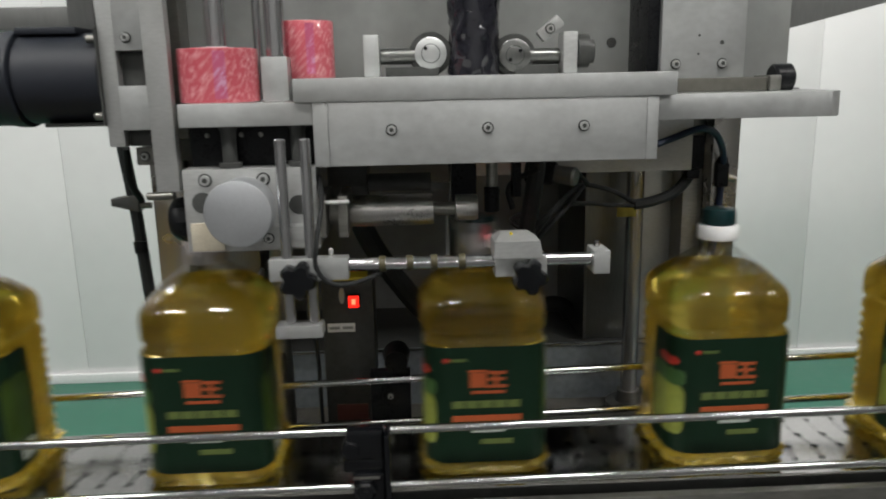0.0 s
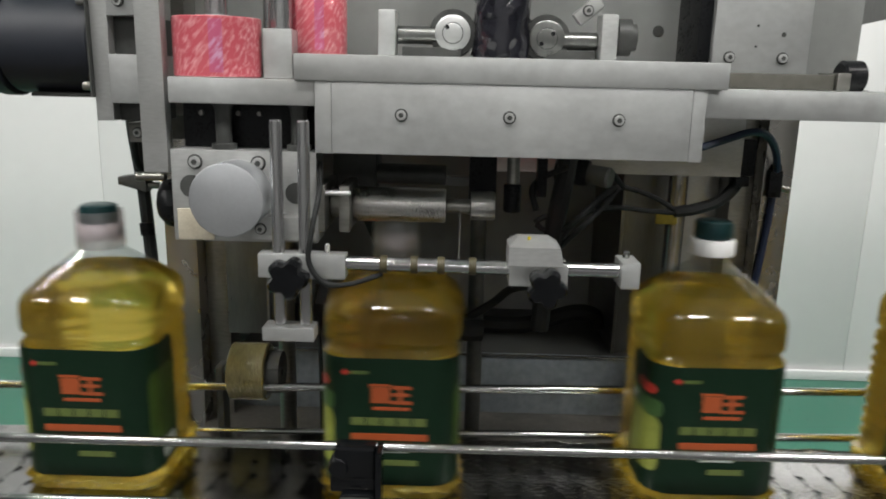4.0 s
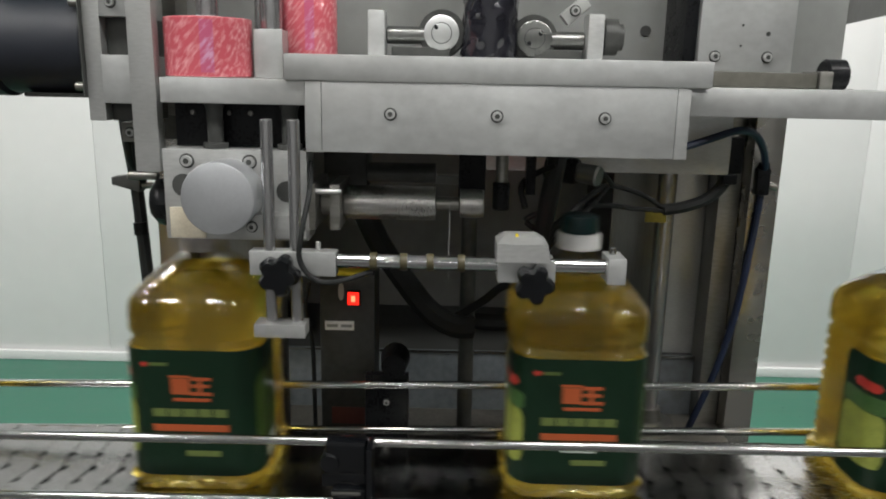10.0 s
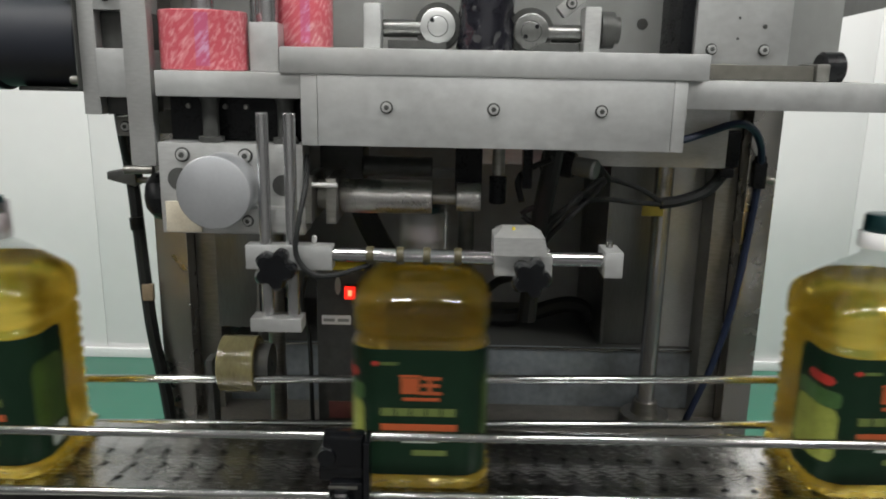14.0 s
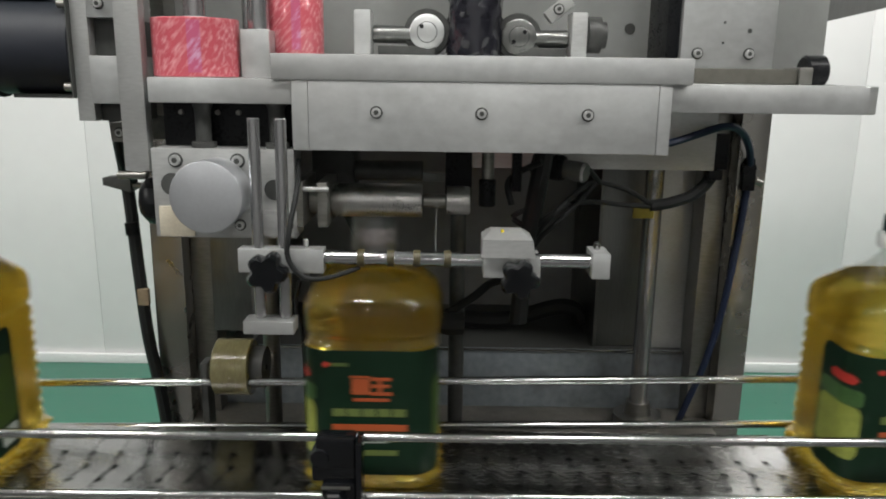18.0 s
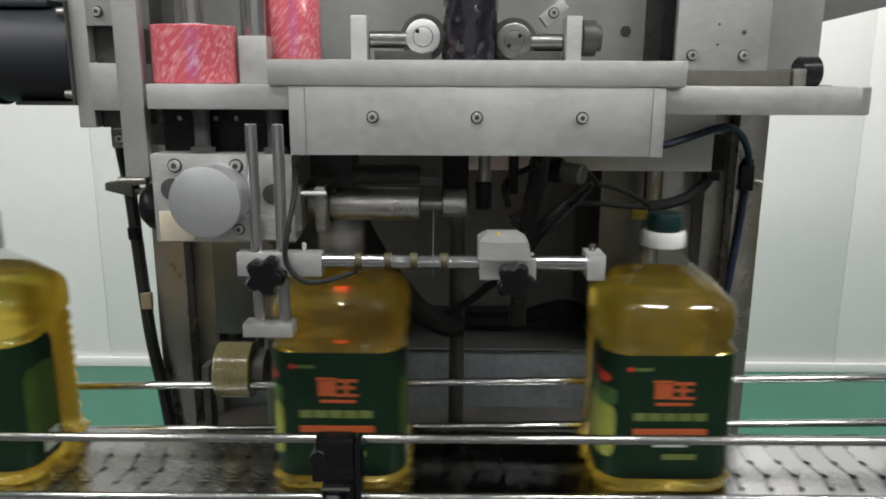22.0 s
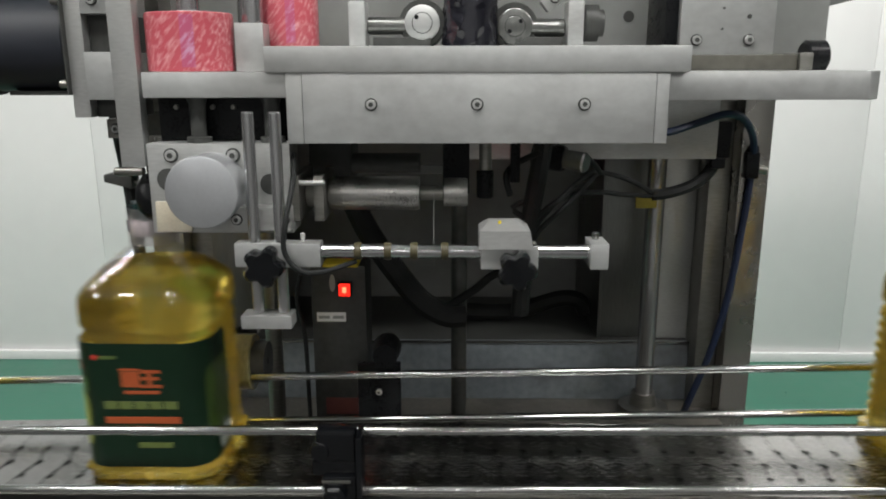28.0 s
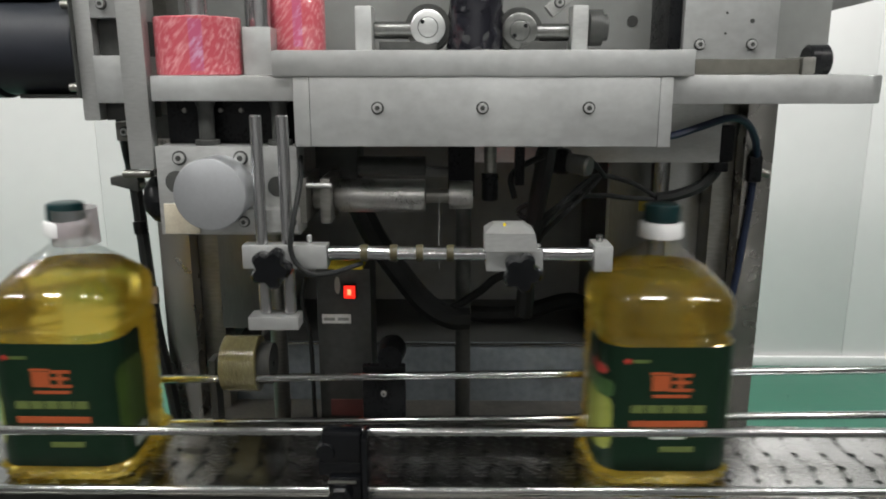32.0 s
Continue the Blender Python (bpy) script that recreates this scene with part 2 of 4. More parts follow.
def streaked(name, a, b):
    """Printed film: slanting pale streaks over a strong colour, glossy."""
    m = mat(name, a, 0.30, 0.0, 0, coat=0.8)
    n, link = m.node_tree.nodes, m.node_tree.links.new
    co, mp, tx, rp, mx = n.new("ShaderNodeTexCoord"), n.new("ShaderNodeMapping"), n.new("ShaderNodeTexNoise"), n.new("ShaderNodeMapRange"), n.new("ShaderNodeMixRGB")
    mp.vector_type = "TEXTURE"
    mp.inputs["Rotation"].default_value, mp.inputs["Scale"].default_value = (0, 0.75, 0), (1.0, 1.0, 5.0)
    tx.inputs["Scale"].default_value, tx.inputs["Detail"].default_value = 260, 7
    rp.inputs[1].default_value, rp.inputs[2].default_value = 0.47, 0.72
    mx.inputs[1].default_value, mx.inputs[2].default_value = (*a, 1), (*b, 1)
    link(co.outputs["Object"], mp.inputs[0])
    link(mp.outputs[0], tx.inputs[0])
    link(tx.outputs[0], rp.inputs[0])
    link(rp.outputs[0], mx.inputs[0])
    link(mx.outputs[0], n["Principled BSDF"].inputs["Base Color"])
    return m


PINK = streaked("pink_film", (0.50, 0.085, 0.11), (0.68, 0.33, 0.345))
VIOLET = streaked("violet_print", (0.46, 0.09, 0.17), (0.58, 0.34, 0.50))
BRASS = mat("olive_tape", (0.06, 0.052, 0.026), 0.45, 0, 0.2, 60)
YELLOW = mat("yellow_paint", (0.62, 0.48, 0.03), 0.5, 0, 0.15, 40)
CREAM = mat("cream_tape", (0.52, 0.48, 0.38), 0.55, 0, 0.15, 40, wear=0.3, wear_color=(0.3, 0.2, 0.1))
TAPE = mat("clear_tape_roll", (0.19, 0.17, 0.085), 0.13, 0, 0.3, 12, 0.9, (3, 1, 1), coat=0.3)
LAMP = mat("red_switch_glow", (1.0, 0.02, 0.01), 0.4, 0, 0, emit=1.6)
BEAM = mat("red_sensor_glow", (1.0, 0.03, 0.05), 0.4, 0, 0, emit=24)
GLOW = mat("red_switch_core", (1.0, 0.22, 0.10), 0.4, 0, 0, emit=2.2)
TUBE = mat("lamp_tube", (1.0, 0.95, 0.92), 0.5, 0, 0, emit=6.0)
FILM = mat("black_film", (0.014, 0.014, 0.019), 0.08, 0, 0.2, 12, 1.0, (1, 1, 0.5), coat=1.0)


# ---- building ----
def part(name, bm, material, parent=None, label="", smooth=True):
    """Links a bmesh as one mesh object under a thing or a part."""
    me = bpy.data.meshes.new(name)
    bm.normal_update()
    bm.to_mesh(me)
    bm.free()
    me.materials.append(material)
    if smooth:
        for p in me.polygons:
            p.use_smooth = True
        me.set_sharp_from_angle(angle=radians(35))
    ob = new(name, me)
    if parent:
        ob.parent = parent
    if label:
        tagged(ob, label)
    return ob


def thing(name, label, category, m=None, group="", kind=""):
    ob = new(name)
    ob.empty_display_size = 0.02
    if m:
        ob.matrix_world = m
    return tagged(ob, label, category, group, kind)


def box(x0, x1, y0, y1, z0, z1, bevel=0.0015, bm=None):
    out = bm or bmesh.new()
    b = bmesh.new()
    bmesh.ops.create_cube(b, size=1, matrix=Matrix.LocRotScale(((x0 + x1) / 2, (y0 + y1) / 2, (z0 + z1) / 2), None, (abs(x1 - x0), abs(y1 - y0), abs(z1 - z0))))
    if bevel:
        bmesh.ops.bevel(b, geom=b.edges[:], offset=bevel, segments=2, affect="EDGES", profile=0.6)
    return join(out, b)


def join(out, b):
    me = bpy.data.meshes.new("scratch")
    b.to_mesh(me)
    b.free()
    out.from_mesh(me)
    bpy.data.meshes.remove(me)
    return out


def turned(p, q, profile, seg=28, bm=None):
    """A turned shape about the line from p to q. profile: pairs of distance along it (0 to 1) and radius; closed at both ends."""
    out = bm or bmesh.new()
    p, q = Vector(p), Vector(q)
    m = (q - p).to_track_quat("Z", "Y").to_matrix()
    rings = []
    for s, r in profile:
        rings.append([out.verts.new(p + (q - p) * s + m @ Vector((r * math.cos(a), r * math.sin(a), 0))) for a in (2 * math.pi * k / seg for k in range(seg))])
    for a, b in zip(rings, rings[1:]):
        for k in range(seg):
            out.faces.new((a[k], a[(k + 1) % seg], b[(k + 1) % seg], b[k]))
    out.faces.new(rings[0][::-1])
    out.faces.new(rings[-1])
    return out


def rod(p, q, r, seg=20, bm=None, edge=0.0012):
    n = max((Vector(q) - Vector(p)).length, 1e-6)
    e = min(edge / n, 0.2)
    return turned(p, q, [(0, r - min(edge, r / 3)), (e, r), (1 - e, r), (1, r - min(edge, r / 3))], seg, bm)


def cable(points, r, seg=8, steps=6, bm=None):
    """A hose or cable swept along a smooth line through the points."""
    out = bm or bmesh.new()
    pts = [Vector(p) for p in points]
    ext = [2 * pts[0] - pts[1], *pts, 2 * pts[-1] - pts[-2]]
    line = []
    for a, b, c, d in zip(ext, ext[1:], ext[2:], ext[3:]):
        for k in range(steps):
            t = k / steps
            line.append(0.5 * (2 * b + (c - a) * t + (2 * a - 5 * b + 4 * c - d) * t * t + (3 * b - a - 3 * c + d) * t**3))
    line.append(pts[-1])
    rings = []
    up = Vector((0.3, 1, 0.2)).normalized()
    for k, p in enumerate(line):
        way = (line[min(k + 1, len(line) - 1)] - line[max(k - 1, 0)]).normalized()
        u = way.cross(up).normalized()
        v = way.cross(u)
        rings.append([out.verts.new(p + r * (math.cos(a) * u + math.sin(a) * v)) for a in (2 * math.pi * j / seg for j in range(seg))])
    for a, b in zip(rings, rings[1:]):
        for k in range(seg):
            out.faces.new((a[k], b[k], b[(k + 1) % seg], a[(k + 1) % seg]))
    out.faces.new(rings[0])
    out.faces.new(rings[-1][::-1])
    return out


def bolt(parent, x, y, z, r=0.0075, name="bolt"):
    """A socket-head bolt in a countersink, facing the camera's side."""
    b = part(name, turned((x, y, z), (x, y - 0.002, z), [(0, r * 1.35), (0.4, r * 1.35), (0.5, r * 1.3)], 24), DARK, parent)
    head = turned((x, y - 0.001, z), (x, y - 0.0045, z), [(0, r), (0.85, r), (1, r * 0.94)], 20)
    part("bolt_head", head, STEEL, b)
    part("socket", turned((x, y - 0.004, z), (x, y - 0.0049, z), [(0, r * 0.56), (1, r * 0.56)], 6), DARK, b)
    return b


def star_knob(name, parent, x, y, z, r, depth=0.024):
    """A black five-lobed clamping knob on a short stem, facing the camera's side."""
    bm = bmesh.new()
    rings = []
    for s, k in ((0, 0.86), (0.12, 0.98), (0.8, 1.0), (1.0, 0.84)):
        ring = []
        for j in range(50):
            a = 2 * math.pi * j / 50
            lobe = r * k * (0.86 + 0.135 * math.cos(5 * a + 0.5) - 0.03 * math.cos(10 * a + 1.0))
            ring.append(bm.verts.new((x + lobe * math.cos(a), y + depth * (1 - s) - depth, z + lobe * math.sin(a))))
        rings.append(ring)
    for a, b in zip(rings, rings[1:]):
        for k in range(50):
            bm.faces.new((a[k], a[(k + 1) % 50], b[(k + 1) % 50], b[k]))
    bm.faces.new(rings[0][::-1])
    bm.faces.new(rings[-1])
    bmesh.ops.recalc_face_normals(bm, faces=bm.faces[:])
    return part(name, bm, KNOB_BLACK, parent)


# ---- room ----
XL, XR, YB, YF = -14.0, 14.0, 2.60, -6.5


def room():
    floor = part("floor", box(XL, XR, -0.3, YB, -0.1, 0, 0), FLOOR)
    tagged(floor, "green epoxy factory floor", kind="structure")
    # unseen floor in front, added in dark grey to shape reflections in the metal
    aisle = part("floor_unseen", box(XL, XR, YF, -0.3, -0.1, 0, 0), mat("unseen_floor_grey", (0.09, 0.09, 0.088), 0.6, 0, 0.15, 2, 0.1))
    tagged(aisle, "unseen front floor, grey to keep green out of the metal", kind="structure")
    for name, dims in (("wall_north", (XL, XR, YB, YB + 0.1, 0, CEILING)), ("wall_south", (XL, XR, YF - 0.1, YF, 0, CEILING)), ("wall_west", (XL - 0.1, XL, YF, YB, 0, CEILING)), ("wall_east", (XR, XR + 0.1, YF, YB, 0, CEILING))):
        # the south wall is unseen; its grey only shapes what the metal reflects
        wall = part(name, box(*dims, 0), GREY_WALL if name == "wall_south" else WALL)
        tagged(wall, "unseen closing wall, toned grey for reflections in the metal" if name == "wall_south" else "white insulated wall panels with narrow vertical joints", kind="structure")
        if name == "wall_north":
            joints = [-5.2, -3.45, -1.70, 0.075, 1.85, 3.6, 5.35]
            for a, b in zip(joints, joints[1:]):
                part("panel", box(a + 0.0007, b - 0.0007, YB - 0.006, YB - 0.0005, 0.0, CEILING - 0.002, 0.002), WALL, wall)
    part("ceiling", box(XL, XR, YF, YB, CEILING, CEILING + 0.1, 0), CEIL)["kind"] = "structure"
    base = part("baseboard", box(XL, XR, YB - 0.03, YB - 0.0065, 0.0, 0.047, 0.006), WHITE)
    tagged(base, "white coved skirting along the wall", kind="structure")
    for tx, ty, long, wide in FITTINGS:
        if wide > 0.3:
            f = thing("ceiling_panel_light", "white panel light under the ceiling", "lamp", pose(tx, ty, CEILING), group="ceiling lights")
            part("frame", box(-long / 2 - 0.02, long / 2 + 0.02, -wide / 2 - 0.02, wide / 2 + 0.02, -0.06, 0, 0.008), WHITE, f)
            part("diffuser", box(-long / 2, long / 2, -wide / 2, wide / 2, -0.066, -0.0605, 0.002), TUBE, f)
            continue
        f = thing("ceiling_light", "unseen white twin-tube fluorescent ceiling fitting, added to light the hall", "lamp", pose(tx, ty, CEILING), group="ceiling lights")
        part("housing", box(-long / 2 - 0.02, long / 2 + 0.02, -0.07, 0.07, -0.06, 0, 0.01), WHITE, f)
        for dy in (-0.035, 0.035):
            part("tube", rod((0.01 - long / 2, dy, -0.085), (long / 2 - 0.01, dy, -0.085), 0.013), TUBE, f)


room()

# ---- conveyor ----
BELT_Z, PITCH, SPEED = 0.90, 0.0381, 0.300


def conveyor():
    c = thing("conveyor", "stainless steel conveyor frame under the slat chain", "conveyor")
    for y0, y1, n in ((-0.112, -0.098, "front_side_plate"), (0.106, 0.1125, "rear_side_plate")):
        part(n, box(-11.5, 11.2, y0, y1, 0.76, 0.889, 0.002), STEEL_DARK, c)
    part("bed", box(-11.5, 11.2, -0.097, 0.1055, 0.80, 0.815, 0), DARK, c)
    for y in (-0.07, 0.07):
        part("wear_strip", box(-11.5, 11.2, y - 0.015, y + 0.015, 0.8152, 0.8945, 0), DARK, c)
    for x in (-10, -7.5, -5, -2.5, 2.5, 5, 7.5, 10):
        for y in (-0.105, 0.105):
            part("leg", box(x - 0.025, x + 0.025, y - 0.02, y + 0.02, 0, 0.775, 0.003), STEEL, c)
    return c


conveyor()


def chain():
    """The slat chain: plates with toothed hinge lines, as long as it runs during the shot."""
    c = thing("slat_chain", "worn steel slat chain running along the conveyor", "conveyor belt", pose(0, 0.0085, BELT_Z))
    W = 0.0945
    wave = [(-W, 0.0, 0), (-0.064, 0.0, 0), (-0.062, 0.0, 0.6), (-0.054, 0.001, 1), (-0.050, 0.002, 0.3), (-0.032, 0.006, 0.3), (-0.028, 0.0065, 1), (-0.020, 0.007, 1), (-0.016, 0.007, 0.2), (0.004, 0.002, 0.2),
            (0.008, 0.001, 0.9), (0.016, 0.0, 0.8), (0.020, 0.0, 0), (0.052, 0.0, 0), (0.055, 0.001, 0.5), (0.062, 0.002, 0.5), (0.066, 0.002, 0), (W, 0.002, 0)]
    edge = [(y, dx) for y, dx, _ in wave]
    me = bpy.data.meshes.new("slat")
    bm = bmesh.new()
    gap, slot = 0.0011, 0.0072
    top = []
    for z in (0.0, -0.0045):
        a = [bm.verts.new((-PITCH / 2 + dx + gap / 2 + slot * open_, y, z)) for y, dx, open_ in wave]
        b = [bm.verts.new((PITCH / 2 + dx - gap / 2, y, z)) for y, dx, _ in wave]
        top.append((a, b))
    (a, b), (c2, d) = top
    for k in range(len(edge) - 1):
        bm.faces.new((a[k], b[k], b[k + 1], a[k + 1]))
        bm.faces.new((c2[k], c2[k + 1], d[k + 1], d[k]))
        bm.faces.new((a[k], a[k + 1], c2[k + 1], c2[k]))
        bm.faces.new((b[k], d[k], d[k + 1], b[k + 1]))
    bm.faces.new((a[0], c2[0], d[0], b[0]))
    bm.faces.new((a[-1], b[-1], d[-1], c2[-1]))
    bmesh.ops.recalc_face_normals(bm, faces=bm.faces[:])
    bm.to_mesh(me)
    bm.free()
    me.materials.append(BELT)
    rng = random.Random(5)
    for k in range(300):
        s = new("slat", me)
        s.parent = c
        # some stretches of the chain are brighter than the rest, one is duller
        along = -1.0 + k * PITCH + rng.uniform(-0.12, 0.12)
        s.material_slots[0].link = "OBJECT"
        s.material_slots[0].material = BELT_BRIGHT if any(a < along < b for a, b in ((1.2, 2.0), (3.4, 4.8), (5.2, 6.45), (9.3, 10.4))) else BELT_DULL if 7.9 < along < 9.2 else BELT
        s.matrix_basis = pose(-1.0 + k * PITCH, 0, 0, rng.gauss(0, 0.5), rng.gauss(0, 0.9), 0)
    return c


CHAIN = chain()


def rails():
    """Four round guide rails beside the bottles' way."""
    for y, xa, za, xb, zb, r, lab in ((-0.095, -0.564, 0.9870, 0.485, 0.9915, 0.0058, "front"), (-0.095, -0.575, 0.9083, 0.495, 0.9147, 0.0058, "front"), (0.120, -0.643, 0.9577, 0.604, 0.9837, 0.0058, "rear"), (0.120, -0.618, 0.8877, 0.613, 0.9127, 0.0058, "rear")):
        slope = (zb - za) / (xb - xa)
        g = thing("guide_rail", f"polished round steel guide rail along the {lab} of the conveyor", "rail", group="guide rails")
        bar = part("bar", rod((-2.6, y, za + slope * (-2.6 - xa)), (2.6, y, za + slope * (2.6 - xa)), r, 16), CHROME_WORN, g)
        for x in (-2.6, 2.6):
            part("end_plug", rod((x - 0.01, y, za + slope * (x - xa)), (x + 0.01, y, za + slope * (x - xa)), r + 0.0015, 12), BLACK, bar)


rails()


# ---- bottles ----
HW, HD, CR = 0.0825, 0.083, 0.034


def outline(hw, hd, cr, bow=0.0, n=96):
    """A rectangle with round corners, anticlockwise seen from above. bow: how far its sides swell towards an ellipse."""
    pts = []
    for k in range(n):
        a = 2 * math.pi * k / n
        c, s = abs(math.cos(a)), abs(math.sin(a))
        if hw * s <= (hd - cr) * c:
            r = hw / c
        elif hd * c <= (hw - cr) * s:
            r = hd / s
        else:
            px, py = hw - cr, hd - cr
            d = c * px + s * py
            r = d + math.sqrt(max(0.0, d * d - px * px - py * py + cr * cr))
        if bow:
            r += 0.36 * bow * (((c / hw) ** 2 + (s / hd) ** 2) ** -0.5 - r)
        pts.append((r * math.cos(a), r * math.sin(a)))
    return pts


def loft(levels, bm=None, cap=True):
    """levels: rows of z, half width, half depth, corner radius."""
    out = bm or bmesh.new()
    rings = [[out.verts.new((x, y, z)) for x, y in outline(*size)] for z, *size in levels]
    n = len(rings[0])
    for a, b in zip(rings, rings[1:]):
        for k in range(n):
            out.faces.new((a[k], a[(k + 1) % n], b[(k + 1) % n], b[k]))
    if cap:
        out.faces.new(rings[0][::-1])
        out.faces.new(rings[-1])
    return out


def body_size(z):
    """Half width, half depth, corner radius and swell of the bottle at a height."""
    if z < 0.012:
        k = math.sqrt(max(0, 1 - ((0.012 - z) / 0.012) ** 2)) * 0.01 - 0.01
        return HW + 0.005 + k, HD + 0.005 + k, CR, 0.0
    if z < 0.021:
        k = 0.0065 * max(0, z - 0.015) / 0.006
        return HW + 0.005 - k, HD + 0.005 - k, CR, 0.0
    if z < 0.190:
        return HW - 0.0015, HD - 0.0015, CR, 0.4 * min(1.0, max(0.0, z - 0.185) / 0.005)
    if z < 0.204:
        k = (z - 0.190) / 0.014
        g = 0.0027 * math.sin(min(1.0, k * 1.4) * math.pi) - 0.0055 * k
        return HW - 0.0015 - g, HD - 0.0015 - g, CR, 0.4 + 0.6 * k
    if z < 0.226:
        return HW + 0.0040, HD + 0.0040, CR, 1.0
    # a round edge, then the shoulder slopes in a slight curve to the neck
    turn = math.asin(min(1.0, (z - 0.226) / 0.028)) if z < 0.2475 else radians(50)
    g = 0.028 * (1 - math.cos(turn)) + 1.22 * max(0.0, z - 0.2475)
    s = min(1.0, max(0.0, (z - 0.2475) / 0.0455))
    g -= 0.0035 * math.sin(s * math.pi)
    hw, hd = max(0.0212, HW + 0.0040 - g), max(0.0212, HD + 0.0040 - g)
    return hw, hd, min(hw, hd) * (0.41 + 0.589 * min(1, s * 1.2)), 1.0


OIL_TOP = 0.262


def ridged(z):
    hw, hd, cr, swell = body_size(z)
    if 0.003 < z < 0.186:
        w = (0.0008 if z < 0.02 else 0.0003) * math.sin(z * 2 * math.pi / 0.015)
        return z, hw + w, hd + w, cr + 0.0058 * (1 - math.cos(z * 2 * math.pi / 0.015)), swell
    return z, hw, hd, cr, swell


def label_patch(u0, u1, z0, z1, off, material, name, parent, label="", nu=1, round_=0.0):
    """A print on the bottle's side: from u0 to u1 metres along the wrapped label (0 at the middle of the front)."""
    def at(u, z):
        fx = HW - CR
        arc = CR * math.pi / 2
        s, q = (1 if u >= 0 else -1), abs(u)
        o = off - 0.0015
        if q <= fx:
            x, y = q, -HD - o
        elif q <= fx + arc:
            a = (q - fx) / CR
            x, y = fx + (CR + o) * math.sin(a), -HD + CR - (CR + o) * math.cos(a)
        else:
            x, y = HW + o, -HD + CR + (q - fx - arc)
        return (s * x, y, z)
    bm = bmesh.new()
    cols = max(1, int(abs(u1 - u0) / 0.004))
    top, bot = [], []
    for k in range(cols + 1):
        u = u0 + (u1 - u0) * k / cols
        d = 0.0
        if round_:
            e = min(k, cols - k) / cols * abs(u1 - u0)
            d = round_ - math.sqrt(max(0, round_**2 - (round_ - min(e, round_)) ** 2))
        top.append(bm.verts.new(at(u, z1 - d)))
        bot.append(bm.verts.new(at(u, z0 + d)))
    for k in range(cols):
        bm.faces.new((bot[k], bot[k + 1], top[k + 1], top[k]))
    ret = bmesh.ops.extrude_face_region(bm, geom=bm.faces[:])
    for v in ret["geom"]:
        if isinstance(v, bmesh.types.BMVert):
            v.co.x *= 1 - 0.0005 / HW
            v.co.y *= 1 - 0.0005 / HD
    bmesh.ops.recalc_face_normals(bm, faces=bm.faces[:])
    return part(name, bm, material, parent, label)


def bottle():
    b = thing("oil_bottle", "square clear bottle of golden cooking oil with dark green label", "bottle", group="bottles on the conveyor")
    zs = [0.0004, 0.002, 0.005, 0.008, 0.012] + [0.0025 * k for k in range(5, 75)] + [0.186 + 0.0015 * k for k in range(36)] + [0.2365 + 0.0035 * k for k in range(10)]
    zs = sorted({round(z, 5) for z in zs if z < OIL_TOP - 0.001} | {OIL_TOP, 0.021, 0.015, 0.017, 0.019})
    oil = part("oil_body", loft([ridged(z) for z in zs if z > 0.0209], cap=False), OIL, b, "golden oil filling the clear bottle body")
    rim = loft([ridged(z) for z in zs if z < 0.0211], cap=False)
    rim.verts.ensure_lookup_table()
    rng = random.Random(11)
    rim.faces.new(rim.verts[:96][::-1])
    for v in rim.verts:
        if 0.002 < v.co.z < 0.0205:
            a = math.atan2(v.co.y, v.co.x)
            f = 1 + (0.022 * math.sin(a * 24 + v.co.z * 240) + rng.uniform(-0.012, 0.012)) * math.sin(v.co.z / 0.021 * math.pi)
            v.co.x, v.co.y = v.co.x * f, v.co.y * f
    part("base_rim", rim, OIL_RIM, b, "clear moulded base glinting with oil", smooth=False)
    for p in oil.data.polygons:
        c = p.center
        if c.z < 0.186 and abs(c.x) > HW - CR and abs(c.y) > HD - CR:
            p.use_smooth, p.material_index = False, 1
    oil.data.materials.append(OIL_RIM)
    top = bmesh.new()
    top.faces.new([top.verts.new((x, y, OIL_TOP)) for x, y in outline(*body_size(OIL_TOP))])
    part("oil_surface", top, OIL_FACE, oil, "still surface of the oil", smooth=False)
    up = [OIL_TOP + 0.0005, 0.268, 0.274, 0.279, 0.283, 0.287, 0.291, 0.295, 0.3]
    shell = loft([(z, *body_size(z)) for z in up] + [(0.306, 0.0205, 0.0205, 0.0204, 0.0), (0.312, 0.0205, 0.0205, 0.0204, 0.0)], cap=False)
    part("neck", shell, CLEAR, b, "clear empty shoulder and neck of the bottle")
    part("collar", turned((0, 0, 0.302), (0, 0, 0.3215), [(0, 0.0260), (0.1, 0.0268), (0.9, 0.0268), (1, 0.0256)], 36), WHITE, b, "white tamper ring")
    cap = bmesh.new()
    rings = []
    for z, r in ((0.3220, 0.0222), (0.3230, 0.0228), (0.340, 0.0226), (0.343, 0.0216), (0.344, 0.0196)):
        rings.append([cap.verts.new(((r - (0.0006 if k % 2 and z < 0.341 else 0)) * math.cos(k * math.pi / 36), (r - (0.0006 if k % 2 and z < 0.341 else 0)) * math.sin(k * math.pi / 36), z)) for k in range(72)])
    for a, c in zip(rings, rings[1:]):
        for k in range(72):
            cap.faces.new((a[k], a[(k + 1) % 72], c[(k + 1) % 72], c[k]))
    cap.faces.new(rings[0][::-1])
    cap.faces.new(rings[-1])
    part("cap", cap, CAP, b, "dark green ribbed screw cap")
    U = HW - CR + CR * math.pi / 2 + 0.044
    lab = label_patch(-U, U, 0.0205, 0.1840, 0.0021, LABEL, "label", b, "dark green wrapped label with orange and olive prints", round_=0.012)
    label_patch(-U + 0.001, U - 0.001, 0.0215, 0.1830, 0.0014, BACKING, "label_backing", lab, round_=0.012)
    label_patch(0.080, 0.142, 0.058, 0.150, 0.0026, FERN, "side_print", lab, round_=0.014)
